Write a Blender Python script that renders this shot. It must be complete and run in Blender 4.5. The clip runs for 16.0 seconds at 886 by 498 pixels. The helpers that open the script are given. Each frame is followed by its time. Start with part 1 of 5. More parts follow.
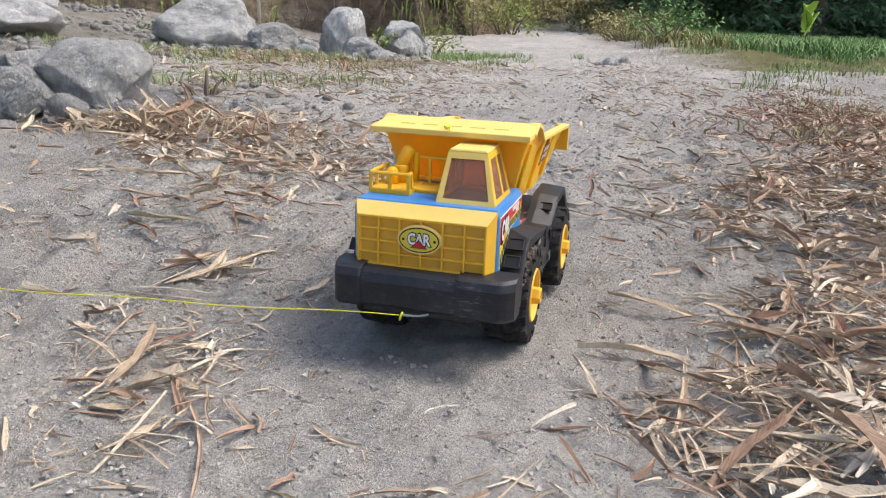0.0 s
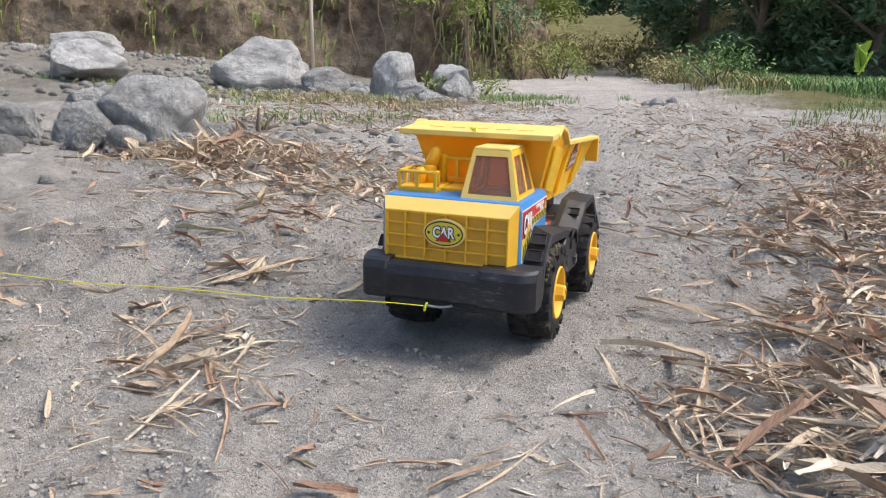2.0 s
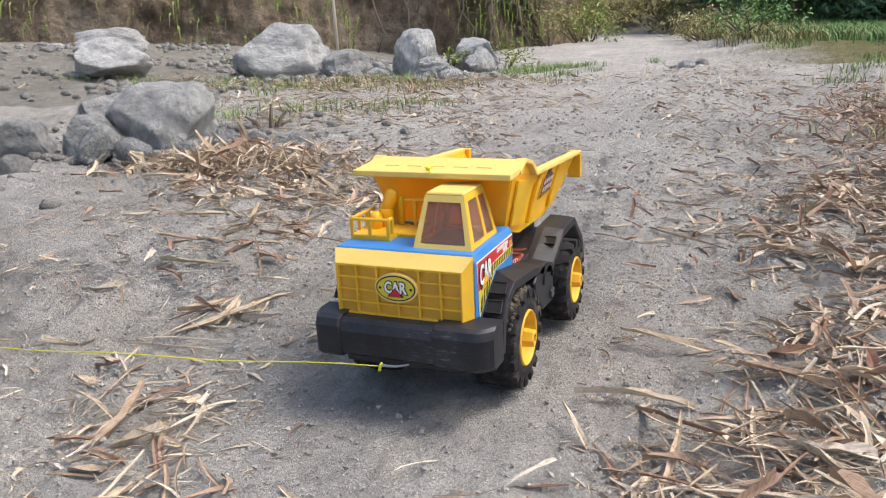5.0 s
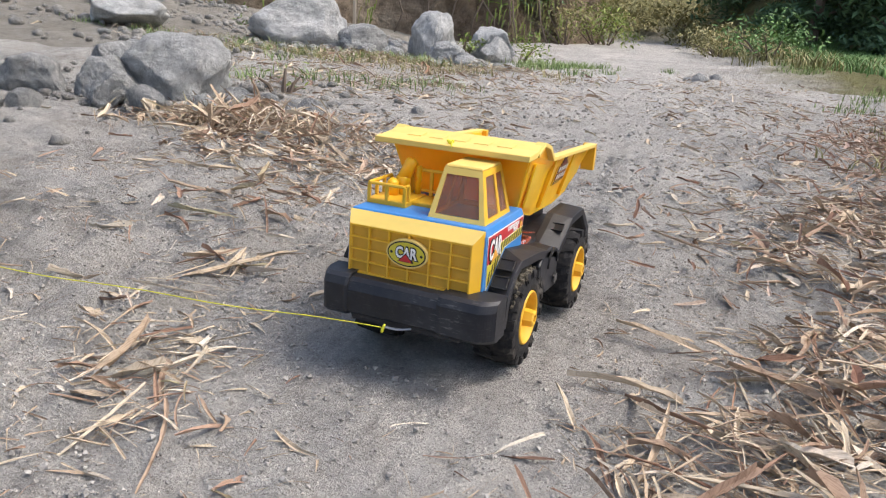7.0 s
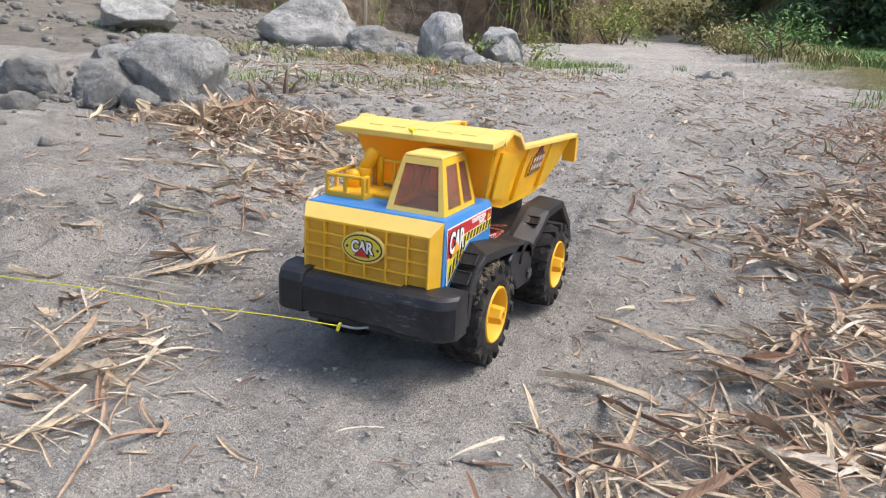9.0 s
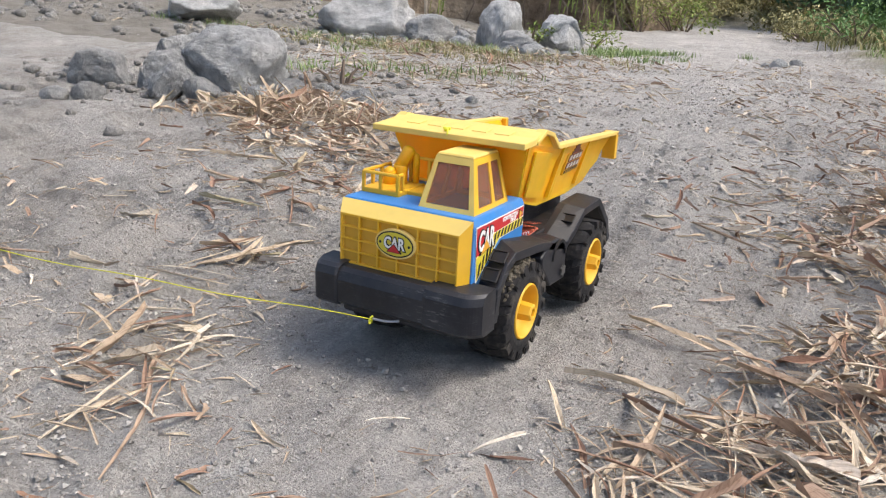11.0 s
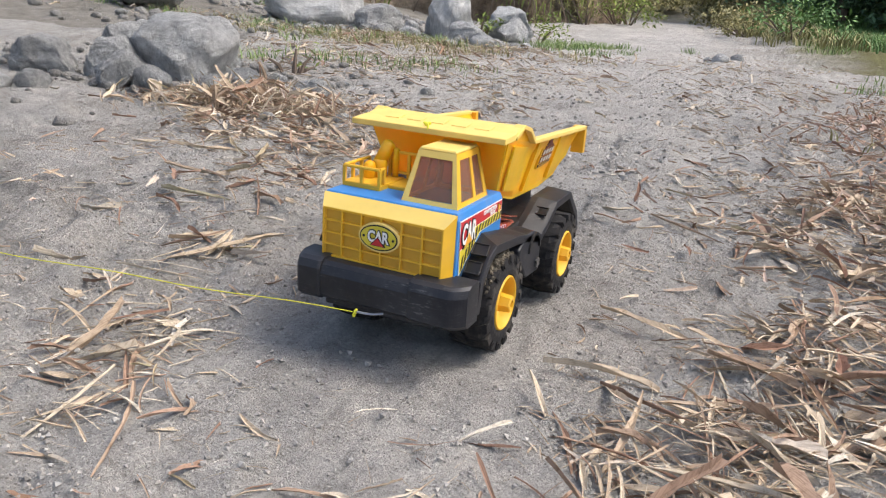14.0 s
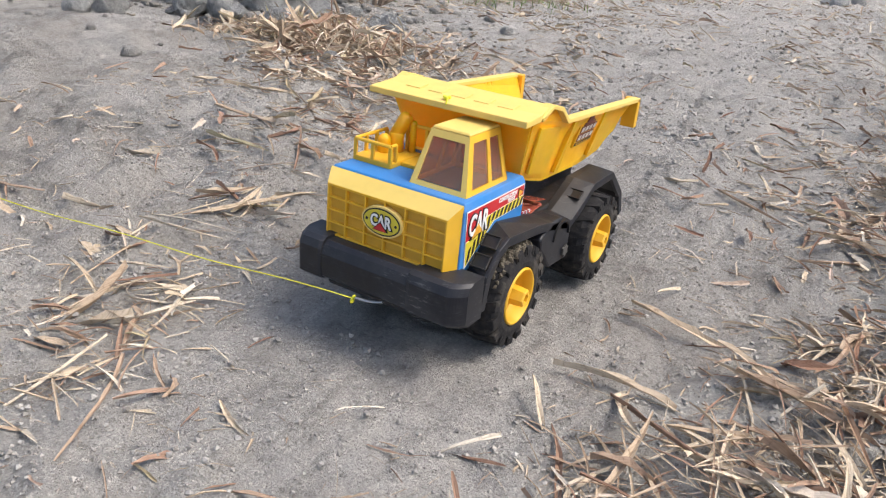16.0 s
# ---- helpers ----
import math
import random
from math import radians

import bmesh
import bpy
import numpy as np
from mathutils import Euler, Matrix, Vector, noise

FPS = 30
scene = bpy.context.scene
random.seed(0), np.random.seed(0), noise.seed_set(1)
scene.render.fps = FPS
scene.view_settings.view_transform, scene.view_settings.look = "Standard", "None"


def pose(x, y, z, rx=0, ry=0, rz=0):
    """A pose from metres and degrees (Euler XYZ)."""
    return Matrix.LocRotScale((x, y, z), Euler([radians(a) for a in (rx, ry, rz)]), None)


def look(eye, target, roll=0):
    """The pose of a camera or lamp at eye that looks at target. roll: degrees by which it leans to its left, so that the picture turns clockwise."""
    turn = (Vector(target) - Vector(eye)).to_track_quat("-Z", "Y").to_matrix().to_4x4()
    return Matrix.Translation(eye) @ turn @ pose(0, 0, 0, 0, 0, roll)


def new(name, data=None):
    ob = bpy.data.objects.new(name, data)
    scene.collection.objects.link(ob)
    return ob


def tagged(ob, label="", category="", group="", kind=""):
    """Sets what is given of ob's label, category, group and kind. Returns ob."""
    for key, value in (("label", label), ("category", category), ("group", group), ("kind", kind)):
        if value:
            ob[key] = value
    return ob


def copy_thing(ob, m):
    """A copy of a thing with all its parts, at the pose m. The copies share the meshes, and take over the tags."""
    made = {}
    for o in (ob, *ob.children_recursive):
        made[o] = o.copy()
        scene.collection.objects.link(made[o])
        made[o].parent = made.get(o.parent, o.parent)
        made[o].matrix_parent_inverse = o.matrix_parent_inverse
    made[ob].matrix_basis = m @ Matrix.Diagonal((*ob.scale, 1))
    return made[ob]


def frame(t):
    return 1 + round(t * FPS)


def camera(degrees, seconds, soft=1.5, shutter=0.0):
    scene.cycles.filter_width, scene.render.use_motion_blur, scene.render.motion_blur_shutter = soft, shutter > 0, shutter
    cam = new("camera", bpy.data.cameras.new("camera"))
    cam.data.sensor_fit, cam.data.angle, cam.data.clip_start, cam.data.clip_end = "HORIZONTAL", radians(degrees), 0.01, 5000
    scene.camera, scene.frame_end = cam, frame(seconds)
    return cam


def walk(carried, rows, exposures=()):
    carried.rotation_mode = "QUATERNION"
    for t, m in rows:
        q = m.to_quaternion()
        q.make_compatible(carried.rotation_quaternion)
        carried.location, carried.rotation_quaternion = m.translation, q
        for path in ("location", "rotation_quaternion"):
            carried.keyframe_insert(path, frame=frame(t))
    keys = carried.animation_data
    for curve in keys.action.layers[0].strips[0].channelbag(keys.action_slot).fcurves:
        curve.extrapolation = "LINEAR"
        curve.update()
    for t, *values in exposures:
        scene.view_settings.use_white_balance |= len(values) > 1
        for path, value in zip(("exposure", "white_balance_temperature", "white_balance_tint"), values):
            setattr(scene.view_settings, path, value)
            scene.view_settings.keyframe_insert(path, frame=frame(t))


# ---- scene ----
PATH = [
    (0, (0.26, -1.022, 0.398), (-0.264, 0.82, -0.181), 1.9),
    (0.5, (0.29, -1.025, 0.361), (-0.301, 0.816, -0.153), 3.5),
    (1, (0.294, -1.032, 0.404), (-0.336, 0.767, -0.201), 2.0),
    (1.5, (0.319, -1.046, 0.396), (-0.327, 0.763, -0.162), 1.2),
    (2, (0.303, -1.054, 0.347), (-0.355, 0.775, -0.122), 1.3),
    (2.5, (0.262, -1.058, 0.321), (-0.367, 0.789, -0.12), 2.4),
    (3, (0.275, -1.033, 0.368), (-0.352, 0.779, -0.2), 1.3),
    (3.2, (0.279, -1.015, 0.383), (-0.336, 0.793, -0.212), 1.9),
    (5.5, (0.382, -0.942, 0.427), (-0.389, 0.827, -0.097), -3.0),
    (6, (0.349, -0.989, 0.395), (-0.4, 0.795, -0.11), -2.0),
    (6.5, (0.334, -0.995, 0.415), (-0.38, 0.787, -0.145), 1.8),
    (7, (0.359, -0.975, 0.414), (-0.368, 0.796, -0.164), 4.2),
    (7.5, (0.369, -0.968, 0.363), (-0.371, 0.821, -0.138), 3.6),
    (8, (0.384, -0.938, 0.407), (-0.372, 0.818, -0.179), 1.6),
    (8.5, (0.387, -0.943, 0.393), (-0.345, 0.829, -0.177), 1.9),
    (9, (0.402, -0.908, 0.394), (-0.367, 0.847, -0.18), 3.3),
    (9.5, (0.41, -0.907, 0.374), (-0.448, 0.816, -0.171), 4.4),
    (9.7, (0.41, -0.904, 0.375), (-0.466, 0.81, -0.167), 4.6),
    (11.8, (0.449, -0.929, 0.427), (-0.45, 0.737, -0.219), 2.3),
    (12, (0.425, -0.946, 0.414), (-0.398, 0.765, -0.213), 4.0),
    (12.5, (0.433, -0.948, 0.439), (-0.348, 0.762, -0.243), 3.2),
    (13, (0.434, -0.96, 0.414), (-0.318, 0.771, -0.246), 4.5),
    (13.5, (0.411, -0.966, 0.378), (-0.331, 0.794, -0.214), 5.8),
    (14, (0.404, -0.94, 0.417), (-0.364, 0.797, -0.211), 4.1),
    (14.5, (0.397, -0.927, 0.447), (-0.384, 0.789, -0.222), 5.3),
    (15, (0.437, -0.873, 0.409), (-0.406, 0.808, -0.274), 7.0),
    (15.5, (0.431, -0.841, 0.426), (-0.455, 0.787, -0.324), 6.2),
    (16, (0.439, -0.827, 0.461), (-0.482, 0.752, -0.351), 5.7),
]
cam = camera(60.2, 16.0, soft=1.2)
walk(cam, [(t, look(eye, target, roll)) for t, eye, target, roll in PATH])

# ---- light ----
SUN_AZ, SUN_EL = 69.0, 58.0      # degrees: azimuth from +y towards +x, elevation
world = bpy.data.worlds.new("sky")
scene.world = world
world.use_nodes = True
wn, wl = world.node_tree.nodes, world.node_tree.links
sky = wn.new("ShaderNodeTexSky")
sky.sky_type = "NISHITA"
sky.sun_disc = False
sky.sun_elevation, sky.sun_rotation = radians(SUN_EL), radians(SUN_AZ)
sky.air_density, sky.dust_density, sky.ozone_density = 1.0, 4.0, 1.0
wl.new(sky.outputs[0], wn["Background"].inputs[0])
wn["Background"].inputs[1].default_value = 0.15
sun_data = bpy.data.lights.new("sun", "SUN")
sun_data.energy, sun_data.angle, sun_data.color = 1.45, radians(30), (1.0, 0.96, 0.90)
sun = new("sun", sun_data)
sun_dir = Vector((math.sin(radians(SUN_AZ)) * math.cos(radians(SUN_EL)), math.cos(radians(SUN_AZ)) * math.cos(radians(SUN_EL)), math.sin(radians(SUN_EL))))
sun.matrix_world = look(sun_dir * 30, (0, 0, 0))
scene.view_settings.exposure = 0.79


# ---- materials ----
class Mat:
    """Small builder for node materials."""

    def __init__(self, name, rough=0.7, metallic=0.0, spec=0.4):
        self.m = bpy.data.materials.new(name)
        self.m.use_nodes = True
        self.n, self.l = self.m.node_tree.nodes, self.m.node_tree.links
        self.b = self.n["Principled BSDF"]
        self.b.inputs["Roughness"].default_value = rough
        self.b.inputs["Metallic"].default_value = metallic
        self.b.inputs["Specular IOR Level"].default_value = spec
        self.coord = self.n.new("ShaderNodeTexCoord").outputs["Object"]

    def put(self, value, socket):
        if isinstance(value, (int, float)):
            socket.default_value = value
        elif isinstance(value, tuple):
            socket.default_value = (*value[:3], 1) if len(socket.default_value) == 4 else value
        else:
            self.l.new(value, socket)

    def noise(self, scale, detail=4.0, rough=0.55, distort=0.0):
        t = self.n.new("ShaderNodeTexNoise")
        t.inputs["Scale"].default_value, t.inputs["Detail"].default_value = scale, detail
        t.inputs["Roughness"].default_value, t.inputs["Distortion"].default_value = rough, distort
        self.l.new(self.coord, t.inputs["Vector"])
        return t.outputs["Fac"]

    def cells(self, scale, feature="F1"):
        t = self.n.new("ShaderNodeTexVoronoi")
        t.feature = feature
        t.inputs["Scale"].default_value = scale
        self.l.new(self.coord, t.inputs["Vector"])
        return t.outputs["Distance"]

    def ramp(self, fac, *stops):
        r = self.n.new("ShaderNodeValToRGB")
        while len(r.color_ramp.elements) < len(stops):
            r.color_ramp.elements.new(0.5)
        for e, (p, c) in zip(r.color_ramp.elements, stops):
            e.position = p
            e.color = (*c, 1) if isinstance(c, tuple) else (c, c, c, 1)
        self.l.new(fac, r.inputs[0])
        return r.outputs[0]

    def mix(self, fac, a, b, kind="MIX"):
        x = self.n.new("ShaderNodeMix")
        x.data_type, x.blend_type = "RGBA", kind
        self.put(fac, x.inputs[0]), self.put(a, x.inputs[6]), self.put(b, x.inputs[7])
        return x.outputs[2]

    def math(self, op, a, b=0.0):
        x = self.n.new("ShaderNodeMath")
        x.operation = op
        self.put(a, x.inputs[0]), self.put(b, x.inputs[1])
        return x.outputs[0]

    def island(self):
        return self.n.new("ShaderNodeNewGeometry").outputs["Random Per Island"]

    def chance(self):
        return self.n.new("ShaderNodeObjectInfo").outputs["Random"]

    def color(self, c):
        self.put(c, self.b.inputs["Base Color"])
        return self

    def rough(self, r):
        self.put(r, self.b.inputs["Roughness"])
        return self

    def bump(self, height, strength=0.4, distance=0.01):
        x = self.n.new("ShaderNodeBump")
        x.inputs["Strength"].default_value, x.inputs["Distance"].default_value = strength, distance
        self.l.new(height, x.inputs["Height"])
        if self.b.inputs["Normal"].is_linked:
            self.l.new(self.b.inputs["Normal"].links[0].from_socket, x.inputs["Normal"])
        self.l.new(x.outputs[0], self.b.inputs["Normal"])
        return self


def make_sand():
    k = Mat("grey_sandy_soil", 0.95, spec=0.12)
    big = k.ramp(k.noise(0.9, 5), (0.3, (0.438, 0.418, 0.385)), (0.7, (0.608, 0.583, 0.540)))
    mid = k.ramp(k.noise(7, 8, 0.72), (0.28, (0.62, 0.60, 0.585)), (0.46, 0.93), (0.6, 1.0), (0.78, (1.2, 1.18, 1.16)))
    fine = k.ramp(k.noise(75, 6, 0.75), (0.3, (0.58, 0.56, 0.54)), (0.45, 0.95), (0.7, (1.1, 1.1, 1.09)))
    grain = k.ramp(k.noise(420, 3, 0.75), (0.30, (0.55, 0.53, 0.51)), (0.44, 0.96), (0.60, 1.0), (0.74, (1.4, 1.39, 1.37)))
    coarse = k.ramp(k.cells(210), (0.0, (1.12, 1.12, 1.11)), (0.35, 1.0), (0.65, (0.74, 0.73, 0.72)))
    fine = k.mix(0.5, fine, coarse, "MULTIPLY")
    c = k.mix(1.0, k.mix(1.0, k.mix(0.85, big, mid, "MULTIPLY"), fine, "MULTIPLY"), grain, "MULTIPLY")
    # turf and brown soil far off and on the meadow side
    xyz = k.n.new("ShaderNodeSeparateXYZ")
    k.l.new(k.coord, xyz.inputs[0])
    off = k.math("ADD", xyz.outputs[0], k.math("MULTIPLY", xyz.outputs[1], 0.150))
    wob = k.math("MULTIPLY", k.noise(0.8, 6, 0.7), 6.0)
    far = k.ramp(k.math("MULTIPLY", k.math("ADD", xyz.outputs[1], wob), 0.02), (0.54, 0.0), (0.64, 1.0))
    side = k.ramp(k.math("MULTIPLY", k.math("MULTIPLY", k.math("SUBTRACT", k.math("ADD", off, k.math("MULTIPLY", wob, 0.3)), 2.2), k.math("GREATER_THAN", xyz.outputs[1], 7.0)), 0.5), (0.05, 0.0), (0.5, 1.0))
    turf = k.ramp(k.noise(2.2, 8, 0.75), (0.3, (0.11, 0.09, 0.055)), (0.55, (0.18, 0.17, 0.075)), (0.75, (0.24, 0.22, 0.11)))
    slope = k.ramp(k.math("MULTIPLY", k.math("MULTIPLY", k.math("SUBTRACT", k.math("MULTIPLY", wob, 0.35), k.math("ADD", off, 3.6)), k.math("GREATER_THAN", xyz.outputs[1], 3.2)), 0.5), (0.05, 0.0), (0.6, 0.75))
    # brown-grey slope gravel, its colour darkened to include the shade lying there
    shaded_stony = k.ramp(k.noise(5, 8, 0.75), (0.3, (0.12, 0.105, 0.08)), (0.5, (0.21, 0.19, 0.155)), (0.75, (0.31, 0.295, 0.26)))
    plain = k.coord
    mp = k.n.new("ShaderNodeMapping")
    mp.inputs["Scale"].default_value = (1.0, 0.09, 1.0)
    mp.inputs["Rotation"].default_value = (0.0, 0.0, 0.16)
    k.l.new(plain, mp.inputs[0])
    k.coord = mp.outputs[0]
    drag = k.noise(34, 6, 0.68, 0.5)
    k.coord = plain
    dragged = k.ramp(k.noise(2.3, 4), (0.42, 0.0), (0.58, 1.0))
    c = k.mix(k.math("MULTIPLY", dragged, 0.8), c, k.mix(1.0, c, k.ramp(drag, (0.34, (0.66, 0.65, 0.64)), (0.48, 0.97), (0.66, (1.16, 1.15, 1.14))), "MULTIPLY"))
    dust = k.ramp(k.noise(4.2, 5, 0.6), (0.56, 0.0), (0.70, 0.55))
    c = k.mix(dust, c, (0.60, 0.585, 0.55))
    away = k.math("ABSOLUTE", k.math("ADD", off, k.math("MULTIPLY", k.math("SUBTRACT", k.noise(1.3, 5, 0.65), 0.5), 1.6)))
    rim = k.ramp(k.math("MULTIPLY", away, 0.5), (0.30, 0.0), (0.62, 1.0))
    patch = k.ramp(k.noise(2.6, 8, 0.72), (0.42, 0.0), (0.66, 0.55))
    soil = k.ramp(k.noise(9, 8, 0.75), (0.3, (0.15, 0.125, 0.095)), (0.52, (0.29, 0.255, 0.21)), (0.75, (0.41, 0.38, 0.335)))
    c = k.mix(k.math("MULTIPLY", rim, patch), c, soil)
    k.color(k.mix(k.math("MAXIMUM", far, side), k.mix(slope, c, shaded_stony), turf))
    # streaks dragged along the direction of travel
    k.bump(k.math("MULTIPLY", drag, dragged), 1.0, 0.024)
    px = k.math("ABSOLUTE", k.math("ADD", xyz.outputs[0], k.math("MULTIPLY", k.math("MAXIMUM", k.math("SUBTRACT", xyz.outputs[1], 0.3), 0.0), 0.150)))
    lane = k.math("LESS_THAN", k.math("ABSOLUTE", k.math("SUBTRACT", px, 0.098)), 0.030)
    lane = k.math("MULTIPLY", lane, k.math("GREATER_THAN", xyz.outputs[1], 0.14))
    lane = k.math("MULTIPLY", lane, k.ramp(k.math("MULTIPLY", xyz.outputs[1], 0.5), (0.25, 1.0), (0.6, 0.0)))
    wave = k.math("SINE", k.math("MULTIPLY", k.math("ADD", xyz.outputs[1], k.math("MULTIPLY", k.math("SUBTRACT", px, 0.098), 0.5)), 210.0))
    k.bump(k.math("MULTIPLY", k.math("MULTIPLY", wave, lane), k.noise(9, 3)), 1.0, 0.018)
    k.bump(k.noise(11, 8, 0.72), 1.0, 0.045)
    k.bump(k.noise(75, 6, 0.75), 0.9, 0.014)
    k.bump(k.noise(190, 4, 0.8), 0.6, 0.004)
    k.bump(k.noise(420, 3, 0.75), 0.9, 0.0028)
    return k.m


def make_plastic(name, c, rough=0.38, dust=0.35, dust_color=(0.42, 0.37, 0.30), glow=0.0, spec=0.45, scratch=0.0):
    k = Mat(name, rough, spec=spec)
    shade = k.ramp(k.noise(30, 3), (0.3, tuple(v * 0.88 for v in c)), (0.7, c))
    grime = k.ramp(k.noise(70, 6, 0.75), (0.52, 0.0), (0.75, 1.0))
    film = k.ramp(k.noise(12, 5, 0.7), (0.4, 0.0), (0.8, 1.0))
    k.color(k.mix(k.math("MULTIPLY", k.math("ADD", k.math("MULTIPLY", grime, 0.6), film), dust), shade, dust_color))
    if scratch:
        plain = k.coord
        mp = k.n.new("ShaderNodeMapping")
        mp.inputs["Scale"].default_value = (1.0, 1.0, 7.0)
        mp.inputs["Rotation"].default_value = (0.3, 0.5, 0.2)
        k.l.new(plain, mp.inputs[0])
        k.coord = mp.outputs[0]
        lines = k.ramp(k.noise(55, 5, 0.7, 0.3), (0.58, 0.0), (0.66, 1.0))
        k.coord = plain
        worn = k.math("MULTIPLY", k.math("MULTIPLY", lines, film), scratch)
        k.color(k.mix(worn, k.b.inputs["Base Color"].links[0].from_socket, (0.30, 0.29, 0.28)))
    k.rough(k.math("ADD", k.math("MULTIPLY", film, 0.25), rough))
    k.bump(k.noise(260, 3), 0.12, 0.0006)
    k.bump(k.noise(38, 4, 0.6), 0.10, 0.002)
    if glow:
        k.b.inputs["Subsurface Weight"].default_value = glow
        k.b.inputs["Subsurface Scale"].default_value = 0.02
        k.b.inputs["Subsurface Radius"].default_value = (1.0, 0.6, 0.1)
    return k.m


def make_tyre():
    k = Mat("black_rubber", 0.8, spec=0.12)
    mud = k.ramp(k.noise(26, 6, 0.7, 0.4), (0.48, 0.0), (0.62, 1.0))
    fine = k.ramp(k.noise(160, 4), (0.35, 0.0), (0.8, 0.5))
    k.color(k.mix(k.math("MULTIPLY", k.math("MAXIMUM", mud, fine), 0.36), (0.019, 0.019, 0.021), (0.16, 0.14, 0.115)))
    k.bump(k.noise(220, 4), 0.4, 0.002)
    return k.m


def make_mud():
    k = Mat("dried_mud", 0.95, spec=0.1)
    k.color(k.ramp(k.noise(120, 5, 0.7), (0.3, (0.085, 0.072, 0.052)), (0.7, (0.22, 0.19, 0.145))))
    k.bump(k.noise(300, 4, 0.7), 0.9, 0.004)
    return k.m


def make_straw(name, per_object, tone=1.0):
    k = Mat(name, 0.8, spec=0.2)
    r = k.chance() if per_object else k.island()
    base = k.ramp(r, *((p, tuple(v * (0.55 + 0.45 * tone) if i == 0 else v * (0.3 + 0.7 * tone) for i, v in enumerate(c))) for p, c in ((0.0, (0.27, 0.165, 0.115)), (0.14, (0.37, 0.26, 0.185)), (0.32, (0.48, 0.375, 0.27)), (0.55, (0.58, 0.475, 0.345)), (0.76, (0.65, 0.56, 0.43)), (0.88, (0.73, 0.66, 0.55)), (0.94, (0.33, 0.19, 0.125)), (1.0, (0.48, 0.43, 0.28)))))
    k.coord = k.n.new("ShaderNodeUVMap").outputs[0]
    mp = k.n.new("ShaderNodeMapping")
    mp.inputs["Scale"].default_value = (2.0, 60.0, 1.0)
    k.l.new(k.coord, mp.inputs[0])
    plain, k.coord = k.coord, mp.outputs[0]
    vein = k.noise(1.6, 4, 0.6)
    streak = k.ramp(vein, (0.30, (0.66, 0.62, 0.58)), (0.5, 0.97), (0.75, 1.15))
    k.coord = plain
    spots = k.ramp(k.noise(14, 6, 0.75), (0.30, (0.42, 0.34, 0.28)), (0.45, 0.95), (0.7, 1.12))
    k.color(k.mix(1.0, k.mix(1.0, base, streak, "MULTIPLY"), spots, "MULTIPLY"))
    k.bump(vein, 0.5, 0.002)
    return k.m


def make_rock(name, lo, hi):
    k = Mat(name, 0.92, spec=0.2)
    r = k.math("ADD", k.math("MULTIPLY", k.chance(), 0.35), 0.8)
    base = k.ramp(k.noise(4.5, 7, 0.65), (0.3, lo), (0.6, hi), (0.85, tuple(min(1, v * 1.2) for v in hi)))
    dark = k.ramp(k.noise(22, 6, 0.7), (0.33, (0.74, 0.73, 0.71)), (0.5, 1.0))
    sc = k.n.new("ShaderNodeCombineColor")
    for i in range(3):
        k.l.new(r, sc.inputs[i])
    k.color(k.mix(1.0, k.mix(1.0, base, dark, "MULTIPLY"), sc.outputs[0], "MULTIPLY"))
    k.bump(k.noise(9, 8, 0.75), 0.9, 0.09)
    k.bump(k.noise(55, 5, 0.65), 0.3, 0.010)
    return k.m


def make_earth():
    k = Mat("brown_earth", 0.95, spec=0.1)
    base = k.ramp(k.noise(0.7, 8, 0.65, 0.6), (0.3, (0.14, 0.10, 0.072)), (0.5, (0.29, 0.22, 0.155)), (0.72, (0.44, 0.36, 0.265)))
    streak = k.ramp(k.noise(5, 8, 0.75), (0.35, 0.45), (0.6, 1.0))
    k.color(k.mix(1.0, base, streak, "MULTIPLY"))
    k.bump(k.noise(3, 9, 0.7), 1.0, 0.25)
    return k.m


def make_leaf(name, lo, hi, per_object=False):
    k = Mat(name, 0.6, spec=0.3)
    k.color(k.ramp(k.chance() if per_object else k.island(), (0.0, lo), (0.6, hi), (1.0, tuple(min(1, v * 1.45) for v in hi))))
    k.b.inputs["Transmission Weight"].default_value = 0.0
    return k.m


def make_tinted():
    k = Mat("tinted_brown_window_plastic", 0.06, spec=0.5)
    k.color((0.70, 0.43, 0.31))
    k.b.inputs["Transmission Weight"].default_value = 0.82
    k.b.inputs["IOR"].default_value = 1.2
    return k.m


SAND = make_sand()
YELLOW = make_plastic("yellow_plastic", (0.78, 0.44, 0.022), 0.42, 0.08)
AMBER = make_plastic("amber_yellow_plastic", (0.97, 0.475, 0.011), 0.36, 0.05, glow=0.5)
# paler yellow for roof, canopy, flanges, grille top edge and cab front
PALE = make_plastic("pale_yellow_plastic", (0.80, 0.57, 0.14), 0.5, 0.10)
# darker, browner yellow for the sunken backing between the grille bars
CELL = make_plastic("dark_yellow_plastic", (0.66, 0.36, 0.028), 0.55, 0.22, (0.34, 0.25, 0.11))
BLUE = make_plastic("blue_plastic", (0.028, 0.21, 0.55), 0.38, 0.18)
BLACK = make_plastic("scuffed_black_plastic", (0.013, 0.014, 0.019), 0.42, 0.20, (0.15, 0.145, 0.14), spec=0.36, scratch=0.6)
GRIMY = make_plastic("mud_smeared_black_plastic", (0.013, 0.013, 0.015), 0.46, 0.34, (0.12, 0.098, 0.078), spec=0.34, scratch=0.4)
TYRE, MUD = make_tyre(), make_mud()
TINT = make_tinted()
CORD = Mat("yellow_green_nylon_cord", 0.5).color((0.72, 0.70, 0.04)).m
FOIL = make_plastic("red_brown_foil_label", (0.34, 0.085, 0.05), 0.12, 0.3, (0.30, 0.20, 0.13), spec=0.8)
STEEL = Mat("dull_steel_wire", 0.4, 0.9).color((0.35, 0.35, 0.36)).m
